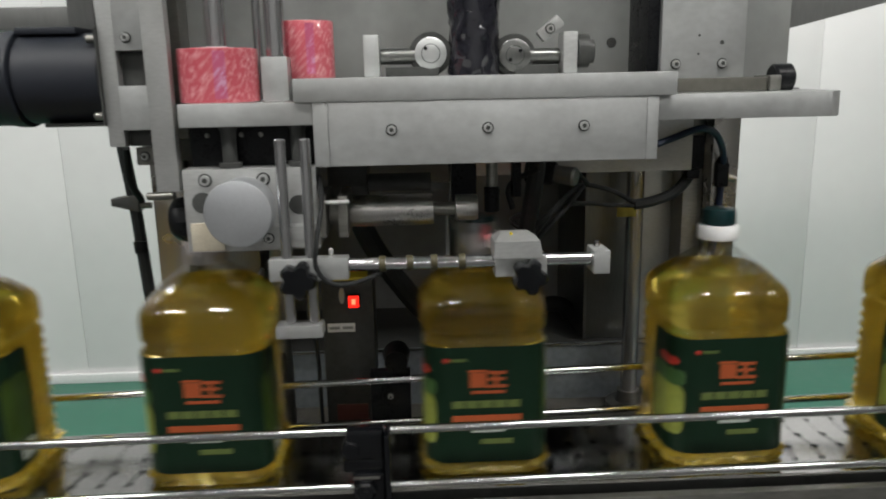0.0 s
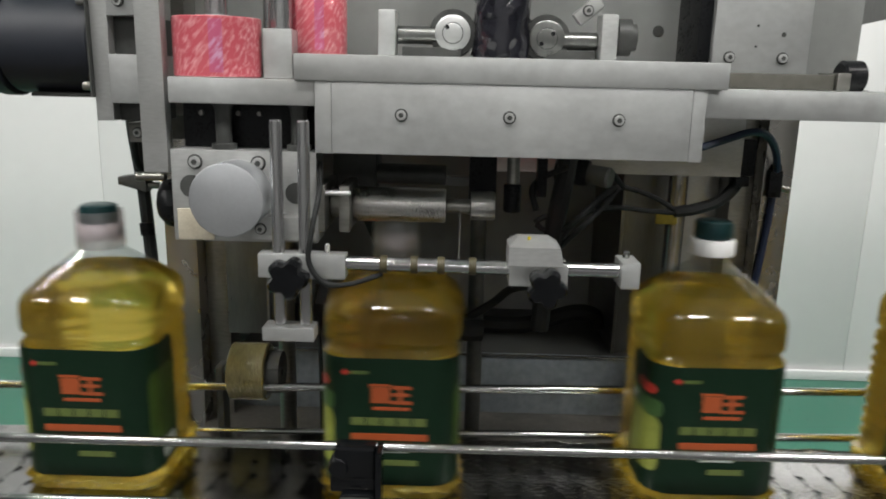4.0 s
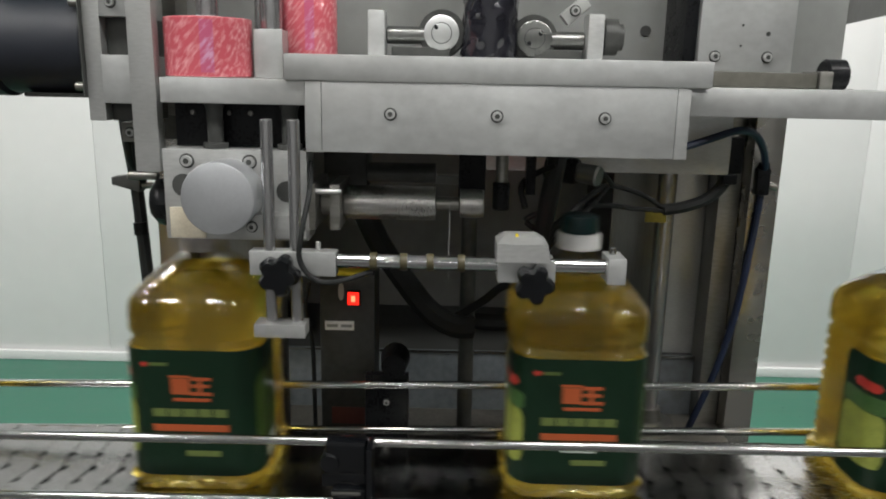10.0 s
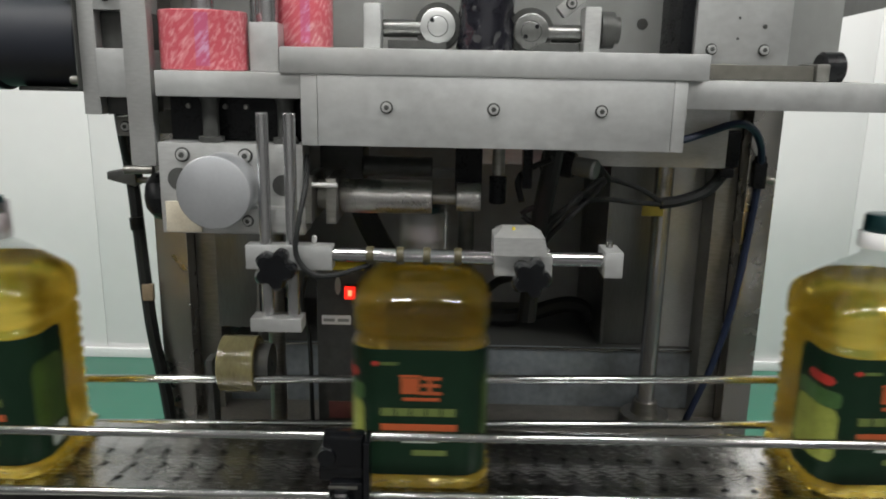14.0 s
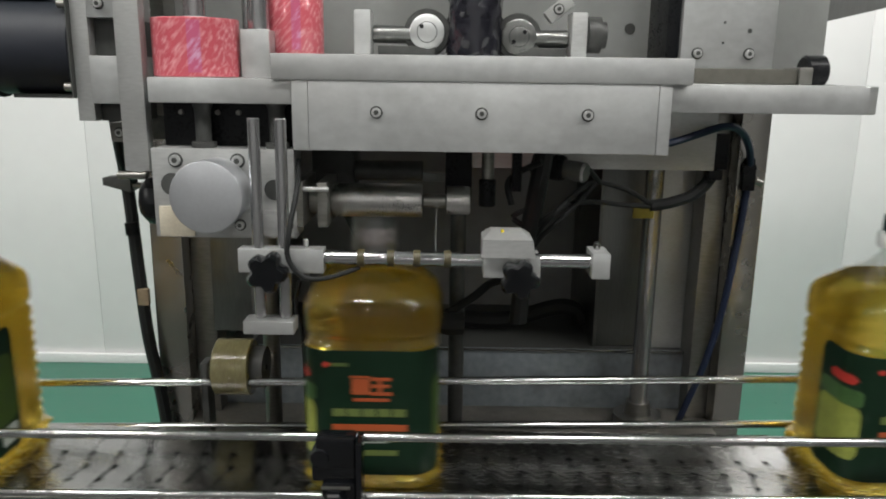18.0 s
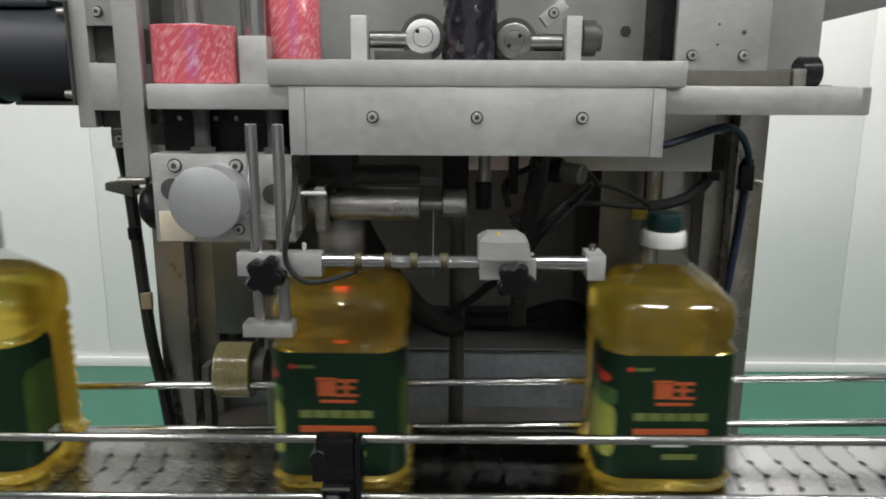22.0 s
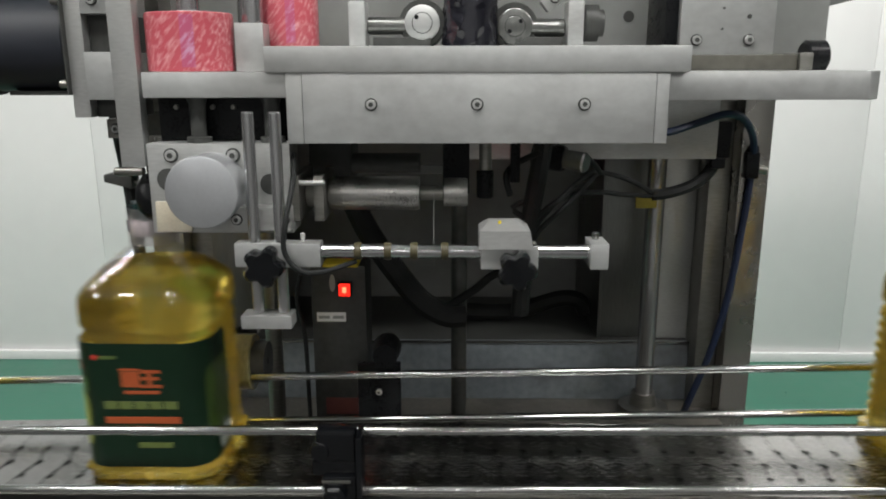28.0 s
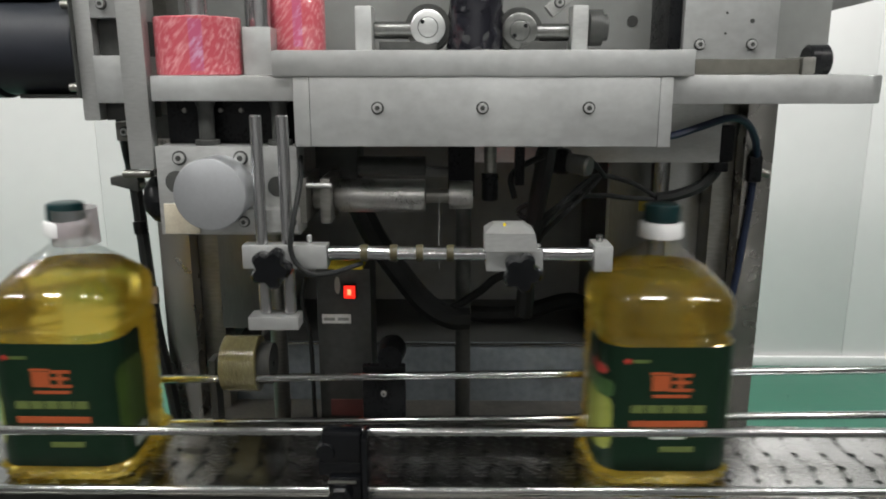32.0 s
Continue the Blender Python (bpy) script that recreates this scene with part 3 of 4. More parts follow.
    label_patch(0.102, 0.138, 0.030, 0.054, 0.0026, PALE, "side_table", lab)
    label_patch(-0.142, -0.068, 0.046, 0.116, 0.0026, LEAF, "side_print", lab, round_=0.010)
    label_patch(-0.142, -0.068, 0.117, 0.138, 0.0026, MOSS, "side_band", lab, round_=0.004)
    label_patch(-0.122, -0.076, 0.144, 0.156, 0.0026, RED, "side_seal", lab, round_=0.007)
    label_patch(-0.058, -0.048, 0.162, 0.170, 0.0026, RED, "red_mark", lab, round_=0.004)
    label_patch(-0.047, -0.026, 0.164, 0.168, 0.0026, OLIVE, "olive_bar", lab)
    # the orange emblem as plain strokes
    for u0, u1, z0, z1 in ((-0.022, 0.000, 0.128, 0.148), (0.002, 0.026, 0.146, 0.150), (0.002, 0.024, 0.137, 0.141), (0.000, 0.027, 0.127, 0.131), (0.010, 0.015, 0.131, 0.146), (-0.024, 0.001, 0.149, 0.152), (-0.020, 0.024, 0.119, 0.123)):
        label_patch(u0, u1, z0, z1, 0.0026, ORANGE, "emblem_stroke", lab)
    for k in range(5):
        label_patch(-0.046 + k * 0.0185, -0.030 + k * 0.0185, 0.099, 0.109, 0.0026, LIME, "pale_bar", lab)
    label_patch(-0.046, 0.046, 0.080, 0.0885, 0.0026, ORANGE, "orange_bar", lab)
    label_patch(-0.020, 0.022, 0.064, 0.068, 0.0026, PALE, "pale_bar", lab)
    label_patch(-0.008, 0.034, 0.047, 0.054, 0.0026, LIME, "pale_bar", lab)
    return b


# the time at which each bottle passes the middle of the machine
PASS = [-2.35, -1.222, 0.016, 1.12, 2.361, 3.61, 4.892, 6.087, 7.40, 8.835, 10.406, 11.944, 13.771, 15.745, 17.604, 19.885, 21.453, 22.827, 25.30, 26.655, 30.265, 32.79]
SHIFT, LINE = -0.004, 0.022
TURN = {25.30: 2.0, 30.265: 5.0}
BOTTLES = [bottle()]
for t in PASS[1:]:
    BOTTLES.append(copy_thing(BOTTLES[0], Matrix.Identity(4)))


def sleeve():
    f = thing("neck_sleeve", "thin greyish shrink film sleeve for a bottle neck", "film sleeve", group="neck sleeves")
    bm = bmesh.new()
    rings = []
    for z, r in ((0, 0.0290), (0.012, 0.0285), (0.030, 0.0282), (0.046, 0.0280)):
        rings.append([bm.verts.new((r * math.cos(k * math.pi / 18), r * math.sin(k * math.pi / 18), z)) for k in range(36)])
    for a, c in zip(rings, rings[1:]):
        for k in range(36):
            bm.faces.new((a[k], a[(k + 1) % 36], c[(k + 1) % 36], c[k]))
    part("film", bm, SLEEVE, f)
    return f


SLEEVES = [sleeve()]
for t in PASS[1:]:
    SLEEVES.append(copy_thing(SLEEVES[0], Matrix.Identity(4)))


# ---- sleeving head ----
def head():
    h = thing("sleeving_unit", "steel sleeving unit bolted together from machined plates", "machine")
    slab = box(-0.227, 0.2315, -0.0775, 0.0, 1.4006, 1.4285, 0.002)
    box(-0.227, 0.2315, 0.09, 0.13, 1.4010, 1.4285, 0.002, slab)
    box(-0.227, -0.047, 0.0, 0.09, 1.4010, 1.4284, 0, slab)
    box(0.036, 0.2315, 0.0, 0.09, 1.4010, 1.4284, 0, slab)
    part("top_slab", slab, ALU, h)
    part("front_plate", box(-0.1872, 0.196, -0.0755, -0.060, 1.3245, 1.4004, 0.0008), ALU, h)
    part("end_plate", box(-0.2055, -0.1876, -0.0748, 0.06, 1.3240, 1.4003, 0.001), ALU, h)
    part("end_plate", box(0.1965, 0.2108, -0.0748, 0.06, 1.3240, 1.4003, 0.001), ALU, h)
    for x in (-0.1125, 0.003, 0.1193):
        bolt(h, x, -0.0755, 1.3668, 0.0052)
    shelf = part("roll_shelf", box(-0.3645, -0.2062, -0.070, 0.07, 1.3740, 1.4015, 0.0015), ALU, h)
    part("shelf_block", box(-0.272, -0.2395, -0.022, 0.02, 1.4017, 1.4555, 0.001), ALU, h)
    # plate that juts out with a rounded end
    bm = bmesh.new()
    o = [(0.2135, -0.062), (0.424, -0.062)] + [(0.424 + 0.028 * math.sin(radians(a)), -0.034 - 0.028 * math.cos(radians(a))) for a in range(15, 91, 15)] + [(0.452, 0.05), (0.2135, 0.05)]
    lo, hi = [bm.verts.new((x, y, 1.3705)) for x, y in o], [bm.verts.new((x, y, 1.4015)) for x, y in o]
    bm.faces.new(lo[::-1])
    bm.faces.new(hi)
    for k in range(len(o)):
        bm.faces.new((lo[k], lo[(k + 1) % len(o)], hi[(k + 1) % len(o)], hi[k]))
    bmesh.ops.bevel(bm, geom=bm.edges[:], offset=0.001, segments=1, affect="EDGES")
    part("side_plate", bm, ALU, h)
    part("slide_bar", box(0.25, 0.372, -0.012, 0.03, 1.4018, 1.4195, 0.002), mat("brown_slide_steel", (0.10, 0.096, 0.082), 0.45, 0.3, 0.2, 15, 0.05), h)
    part("slide_end", box(0.3725, 0.388, -0.016, 0.034, 1.4018, 1.4215, 0.002), STEEL_DARK, h)
    part("adjusting_knob", turned((0.386, 0.01, 1.417), (0.412, 0.01, 1.417), [(0, 0.016), (0.1, 0.019), (0.9, 0.019), (1, 0.016)], 24), BLACK, h)
    # upright plate with bolts
    up = part("upright_plate", box(0.263, 0.382, 0.086, 0.105, 1.4018, 1.75, 0.0015), ALU, h)
    for x in (0.284, 0.350):
        bolt(up, x, 0.086, 1.4385, 0.0055)
    for x, z, r in ((0.3155, 1.452, 0.0016), (0.3485, 1.467, 0.0029), (0.316, 1.477, 0.0016)):
        part("drilled_hole", turned((x, 0.087, z), (x, 0.0852, z), [(0, r), (1, r)], 12), DARK, up)
    part("backing_plate", box(-0.46, 0.50, 0.20, 0.212, 1.395, 1.85, 0.001), BACK, h)
    part("plate_hole", turned((0.222, 0.2005, 1.474), (0.222, 0.1985, 1.474), [(0, 0.0075), (1, 0.0075)], 20), DARK, h)
    # film rollers
    for x0, x1 in ((-0.1475, -0.127), (0.1115, 0.131)):
        part("roller_support", box(x0, x1, 0.018, 0.055, 1.4287, 1.482, 0.003), ALU if x0 < 0 else STEEL, h)
    for x0, x1, z in ((-0.127, -0.078, 1.455), (0.07, 0.1115, 1.452)):
        part("shaft", rod((x0, 0.045, z), (x1, 0.045, z), 0.0105), INNER, h)
    part("shaft_base", box(-0.12, -0.05, 0.03, 0.06, 1.4287, 1.441, 0.001), DARK, h)
    part("shaft_base", box(0.05, 0.108, 0.03, 0.06, 1.4287, 1.441, 0.001), DARK, h)
    for x, z, m in ((-0.0605, 1.4575, ALU), (0.0505, 1.4535, INNER)):
        r = part("roller_hub", turned((x, 0.09, z), (x, 0.038, z), [(0, 0.026), (0.02, 0.028), (0.98, 0.028), (1, 0.027)], 32), DARK, h)
        part("ring", turned((x, 0.040, z), (x, 0.030, z), [(0, 0.021), (0.9, 0.021), (1, 0.0195)], 32), m, r)
        part("ring_groove", turned((x, 0.031, z), (x, 0.0295, z), [(0, 0.0125), (1, 0.0125)], 28), DARK, r)
        part("ring_core", turned((x, 0.031, z), (x, 0.0285, z), [(0, 0.0115), (0.8, 0.0115), (1, 0.0105)], 28), m, r)
        for dx, dz in ((-0.0065, 0.0065),) if x < 0 else ((-0.0065, -0.006), (0.0065, 0.0055)):
            part("pin_hole", turned((x + dx, 0.029, z + dz), (x + dx, 0.0279, z + dz), [(0, 0.0026), (1, 0.0026)], 10), BLACK, r)
    part("side_disc", turned((0.137, 0.06, 1.458), (0.160, 0.06, 1.458), [(0, 0.022), (0.7, 0.022), (0.75, 0.016), (1, 0.016)], 28), DARK, h)
    arm = box(0.082, 0.118, 0.045, 0.06, 1.479, 1.496, 0.003)
    bmesh.ops.rotate(arm, verts=arm.verts[:], cent=(0.1, 0.05, 1.4875), matrix=Matrix.Rotation(radians(-40), 3, "Y"))
    part("guide_arm", arm, STEEL, h)
    bolt(h, 0.099, 0.045, 1.487, 0.005)
    part("dark_block", box(0.246, 0.2625, 0.095, 0.19, 1.429, 1.60, 0.002), BLACK, h)
    for x, y, r in ((-0.3255, -0.014, 0.0125), (-0.256, 0.0, 0.0125), (-0.300, 0.12, 0.006)):
        part("upright_rod", rod((x, y, 1.468 if y < -0.01 else 1.4556 if y < 0.05 else 1.4016), (x, y, 1.9), r), ROD_STEEL, h)
    return h


head()


def film_roll(x, y, z, r, height, core):
    f = thing("film_roll", "roll of pink printed shrink film standing on a steel plate", "film roll", pose(x, y, z), group="film rolls")
    part("film", turned((0, 0, 0.0003), (0, 0, height), [(0, r - 0.001), (0.02, r), (0.98, r), (1, r - 0.001)], 40), PINK, f)
    part("core", turned((0, 0, height), (0, 0, height + 0.002), [(0, core), (1, core)], 24), WHITE, f)
    bm = bmesh.new()
    col = []
    for k in range(6):
        a = radians(-92 + 3.4 * k + 8)
        col.append([bm.verts.new(((r + d) * math.cos(a), (r + d) * math.sin(a), z)) for d, z in ((0.0006, height * 0.08), (0.0006, height * 0.95), (-0.0004, height * 0.95), (-0.0004, height * 0.08))])
    for a, b in zip(col, col[1:]):
        for j in range(4):
            bm.faces.new((a[j], b[j], b[(j + 1) % 4], a[(j + 1) % 4]))
    bm.faces.new(col[0][::-1])
    bm.faces.new(col[-1])
    bmesh.ops.recalc_face_normals(bm, faces=bm.faces[:])
    part("print_band", bm, VIOLET, f)
    return f


film_roll(-0.3255, -0.014, 1.4016, 0.0490, 0.0645, 0.02)
film_roll(-0.2225, 0.040, 1.4286, 0.0360, 0.072, 0.012)


def film_web():
    f = thing("film_web", "glossy black film tube hanging between the rollers", "film")
    bm = bmesh.new()
    rows = []
    for k in range(220):
        z = 1.4287 + k * 0.0057
        row = []
        for j in range(40):
            a = 2 * math.pi * j / 40
            w = 1.04 + 0.10 * noise.noise(Vector((math.cos(a) * 2, math.sin(a) * 2, z * 40))) + 0.08 * noise.noise(Vector((math.cos(a) * 5, math.sin(a) * 5, z * 130))) + 0.05 * noise.noise(Vector((math.cos(a) * 8, math.sin(a) * 8, z * 260)))
            row.append(bm.verts.new((-0.0025 + 0.0320 * math.cos(a) * w, 0.045 + 0.0325 * math.sin(a) * w, z)))
        rows.append(row)
    for a, b in zip(rows, rows[1:]):
        for j in range(40):
            bm.faces.new((a[j], a[(j + 1) % 40], b[(j + 1) % 40], b[j]))
    part("film", bm, FILM, f)


film_web()


# ---- drive side ----
def drive():
    d = thing("drive_motor", "black electric motor on a steel bracket", "motor")
    part("motor_body", turned((-0.5765, 0.03, 1.4345), (-0.468, 0.03, 1.4345), [(0, 0.052), (0.03, 0.0565), (0.97, 0.0565), (1, 0.054)], 40), MOTOR, d)
    part("motor_foot", box(-0.552, -0.472, 0.0, 0.06, 1.3745, 1.3795, 0.001), DARK, d)
    part("motor_plate", box(-0.4680, -0.4667, -0.028, 0.088, 1.376, 1.493, 0.0), DARK, d)
    for z in (1.388, 1.481):
        part("motor_screw", rod((-0.482, -0.015, z), (-0.468, -0.015, z), 0.005), STEEL_DARK, d)
    part("terminal_box", box(-0.575, -0.50, 0.0, 0.06, 1.488, 1.497, 0.003), MOTOR, d)
    part("motor_flange", turned((-0.72, 0.03, 1.4345), (-0.577, 0.03, 1.4345), [(0, 0.058), (0.85, 0.0585), (0.88, 0.0605), (0.99, 0.0605), (1, 0.057)], 40), MOTOR, d)
    part("bracket_plate", box(-0.4665, -0.447, -0.02, 0.0, 1.3495, 1.62, 0.001), STEEL, d)
    part("bracket_block", box(-0.4465, -0.404, -0.025, 0.06, 1.370, 1.424, 0.001), ALU, d)
    part("bracket_upper", box(-0.4465, -0.404, -0.022, 0.06, 1.466, 1.62, 0.001), ALU, d)
    part("coupling", box(-0.4465, -0.404, -0.005, 0.06, 1.4243, 1.4657, 0.001), DARK, d)
    part("lower_block", box(-0.4465, -0.404, -0.005, 0.06, 1.349, 1.3697, 0.001), DARK, d)
    bolt(d, -0.432, -0.022, 1.4815, 0.005)
    part("angle_bar", box(-0.4035, -0.3755, -0.052, -0.034, 1.2955, 1.75, 0.001), STEEL, d)
    s = part("stub", box(-0.452, -0.425, 0.028, 0.06, 1.321, 1.3445, 0.001), STEEL_DARK, d)
    bolt(s, -0.4405, 0.028, 1.3325, 0.005)
    return d


drive()


def gearbox():
    g = thing("drive_block", "machined steel drive block with a round knob", "machine block")
    part("block_plate", box(-0.3675, -0.2064, -0.066, -0.02, 1.2215, 1.3235, 0.0012), STEEL, g)
    # solid black block stands in for the shade in the hollow under the shelf
    part("recess_shade", box(-0.363, -0.207, -0.030, 0.05, 1.3237, 1.3737, 0), BLACK, g)
    # screws and spindles are toned dark to sit in that shade
    for x in (-0.342, -0.300, -0.276, -0.235):
        part("recess_screw", turned((x, -0.0302, 1.362), (x, -0.034, 1.362), [(0, 0.0032), (1, 0.0026)], 10), STEEL_DARK, g)
    for x, y in ((-0.312, -0.048), (-0.228, -0.048)):
        part("spindle", turned((x, y, 1.3236), (x, y, 1.3738), [(0, 0.014), (0.12, 0.014), (0.13, 0.0088), (0.85, 0.0092), (1, 0.012)], 20), DARK, g)
    part("knob", turned((-0.294, -0.0662, 1.2755), (-0.294, -0.112, 1.2755), [(0, 0.0385), (0.955, 0.0398), (0.985, 0.0392), (1, 0.0378)], 64), KNOB, g, "plain brushed round knob")
    for x in (-0.340, -0.270):
        bolt(g, x, -0.066, 1.3105, 0.0062)
    part("through_hole", turned((-0.345, -0.0665, 1.283), (-0.345, -0.067, 1.283), [(0, 0.013), (1, 0.013)], 24), DARK, g)
    part("through_hole", turned((-0.229, -0.0665, 1.278), (-0.229, -0.067, 1.278), [(0, 0.012), (1, 0.012)], 24), DARK, g)
    part("tape_patch", box(-0.362, -0.322, -0.0685, -0.0662, 1.223, 1.258, 0.0005), CREAM, g)
    clampb = part("rod_clamp", box(-0.2740, -0.2042, -0.088, -0.0663, 1.2290, 1.2548, 0.001), STEEL, g)
    for x in (-0.264, -0.211):
        bolt(clampb, x, -0.088, 1.2415, 0.0048)
    part("side_knob", turned((-0.400, -0.01, 1.255), (-0.368, -0.01, 1.255), [(0, 0.022), (0.2, 0.028), (0.6, 0.031), (1, 0.028)], 10), BLACK, g)
    part("side_screw", rod((-0.43, -0.012, 1.285), (-0.394, -0.012, 1.285), 0.005), STEEL_DARK, g)
    part("flange", box(-0.2058, -0.197, -0.07, 0.02, 1.236, 1.288, 0.001), STEEL_DARK, g)
    part("flange", box(-0.1825, -0.171, -0.06, 0.02, 1.234, 1.286, 0.001), STEEL_DARK, g)
    part("spacer", rod((-0.1968, -0.02, 1.262), (-0.1826, -0.02, 1.262), 0.018), STEEL_DARK, g)
    part("screw", rod((-0.198, -0.064, 1.279), (-0.168, -0.064, 1.279), 0.003), STEEL, g)
    part("roller", turned((-0.1708, -0.02, 1.2605), (-0.0633, -0.02, 1.2605), [(0, 0.0175), (0.04, 0.0200), (0.97, 0.0200), (1, 0.019)], 32), ROLL, g, "dull steel roller with a worn shine")
    part("roller_shaft", rod((-0.0632, -0.02, 1.2605), (-0.034, -0.02, 1.2605), 0.0085), STEEL_DARK, g)
    part("roller_end", turned((-0.0339, -0.02, 1.2615), (-0.006, -0.02, 1.2615), [(0, 0.0168), (0.9, 0.0168), (1, 0.0155)], 32), ROLL, g)
    return g


gearbox()


def sensor_arm():
    s = thing("sensor_stand", "steel rods with clamp blocks, a sensor and black star knobs", "sensor stand")
    for x in (-0.2422, -0.2135):
        part("upright_rod", rod((x, -0.100, 1.1375), (x, -0.100, 1.3605), 0.0066), ROD_STEEL, s)
    part("holder_block", box(-0.2632, -0.1688, -0.109, -0.088, 1.1920, 1.2187, 0.001), ALU, s)
    part("foot_block", box(-0.2594, -0.2028, -0.115, -0.088, 1.1220, 1.1372, 0.001), ALU, s)
    star_knob("star_knob", s, -0.2265, -0.116, 1.198, 0.0235)
    part("knob_stem", rod((-0.2265, -0.117, 1.198), (-0.2265, -0.108, 1.198), 0.006), BLACK, s)
    part("cross_rod", rod((-0.1690, -0.100, 1.2085), (0.130, -0.100, 1.2080), 0.0080, 24), CHROME, s)
    for x in (-0.128, -0.095, -0.066, -0.032):
        part("rod_ring", turned((x - 0.004, -0.100, 1.2085), (x + 0.004, -0.100, 1.2085), [(0, 0.0092), (0.2, 0.0098), (0.8, 0.0098), (1, 0.0092)], 20), BRASS, s)
    e = part("end_block", box(0.1262, 0.1460, -0.115, -0.075, 1.1915, 1.2198, 0.001), ALU, s)
    part("end_screw", rod((0.135, -0.09, 1.2195), (0.135, -0.09, 1.228), 0.004), CHROME_WORN, e)
    bm = bmesh.new()
    rings = [[bm.verts.new((x, y, z)) for x, y in ((a, c), (b, c), (b, -0.078), (a, -0.078))] for a, b, c, z in ((0.0055, 0.0640, -0.119, 1.2148), (0.0055, 0.0600, -0.119, 1.2350), (0.0160, 0.0500, -0.092, 1.2410))]
    for a, b in zip(rings, rings[1:]):
        for k in range(4):
            bm.faces.new((a[k], a[(k + 1) % 4], b[(k + 1) % 4], b[k]))
    bm.faces.new(rings[0][::-1])
    bm.faces.new(rings[-1])
    part("cover", bm, STEEL, s, "bent aluminium sensor cover", smooth=False)
    part("sensor_block", box(0.0075, 0.0705, -0.110, -0.075, 1.1900, 1.2145, 0.0015), ALU, s)
    part("status_light", turned((0.028, -0.098, 1.2395), (0.028, -0.098, 1.2425), [(0, 0.002), (1, 0.0015)], 10), YELLOW, s)
    star_knob("star_knob", s, 0.0455, -0.118, 1.195, 0.0225)
    part("knob_stem", rod((0.0455, -0.119, 1.195), (0.0455, -0.109, 1.195), 0.006), BLACK, s)
    lens = part("beam_lens", box(0.016, 0.046, -0.0778, -0.0765, 1.2185, 1.2275, 0.0003), BEAM, s, "glowing red sensor lens")
    # unseen box added around the lens to keep its red glow narrow
    hood = box(0.012, 0.050, -0.0778, -0.030, 1.2285, 1.2297, 0)
    for dims in ((0.012, 0.050, -0.0778, -0.030, 1.2160, 1.2172), (0.012, 0.0132, -0.0778, -0.030, 1.2173, 1.2284), (0.0488, 0.050, -0.0778, -0.030, 1.2173, 1.2284)):
        box(*dims, 0, hood)
    part("glow_baffle", hood, BLACK, lens)
    for x in (-0.24, -0.19):
        part("set_screw", rod((x, -0.095, 1.2187), (x, -0.095, 1.228), 0.0028), STEEL, s)
    return s


sensor_arm()

def support_arm():
    a = thing("support_arm", "grey steel beams above the motor", "beam")
    part("beam", box(-0.80, -0.545, 0.095, 0.14, 1.500, 1.530, 0.002), PANEL, a)
    part("upright", box(-0.5448, -0.510, 0.09, 0.14, 1.4985, 1.90, 0.002), PANEL, a)
    part("crosspiece", box(-0.5098, -0.447, 0.10, 0.14, 1.497, 1.520, 0.002), PANEL, a)
    part("tie_plate", box(-0.4465, -0.40, 0.095, 0.14, 1.35, 1.90, 0.002), STEEL_DARK, a)


support_arm()


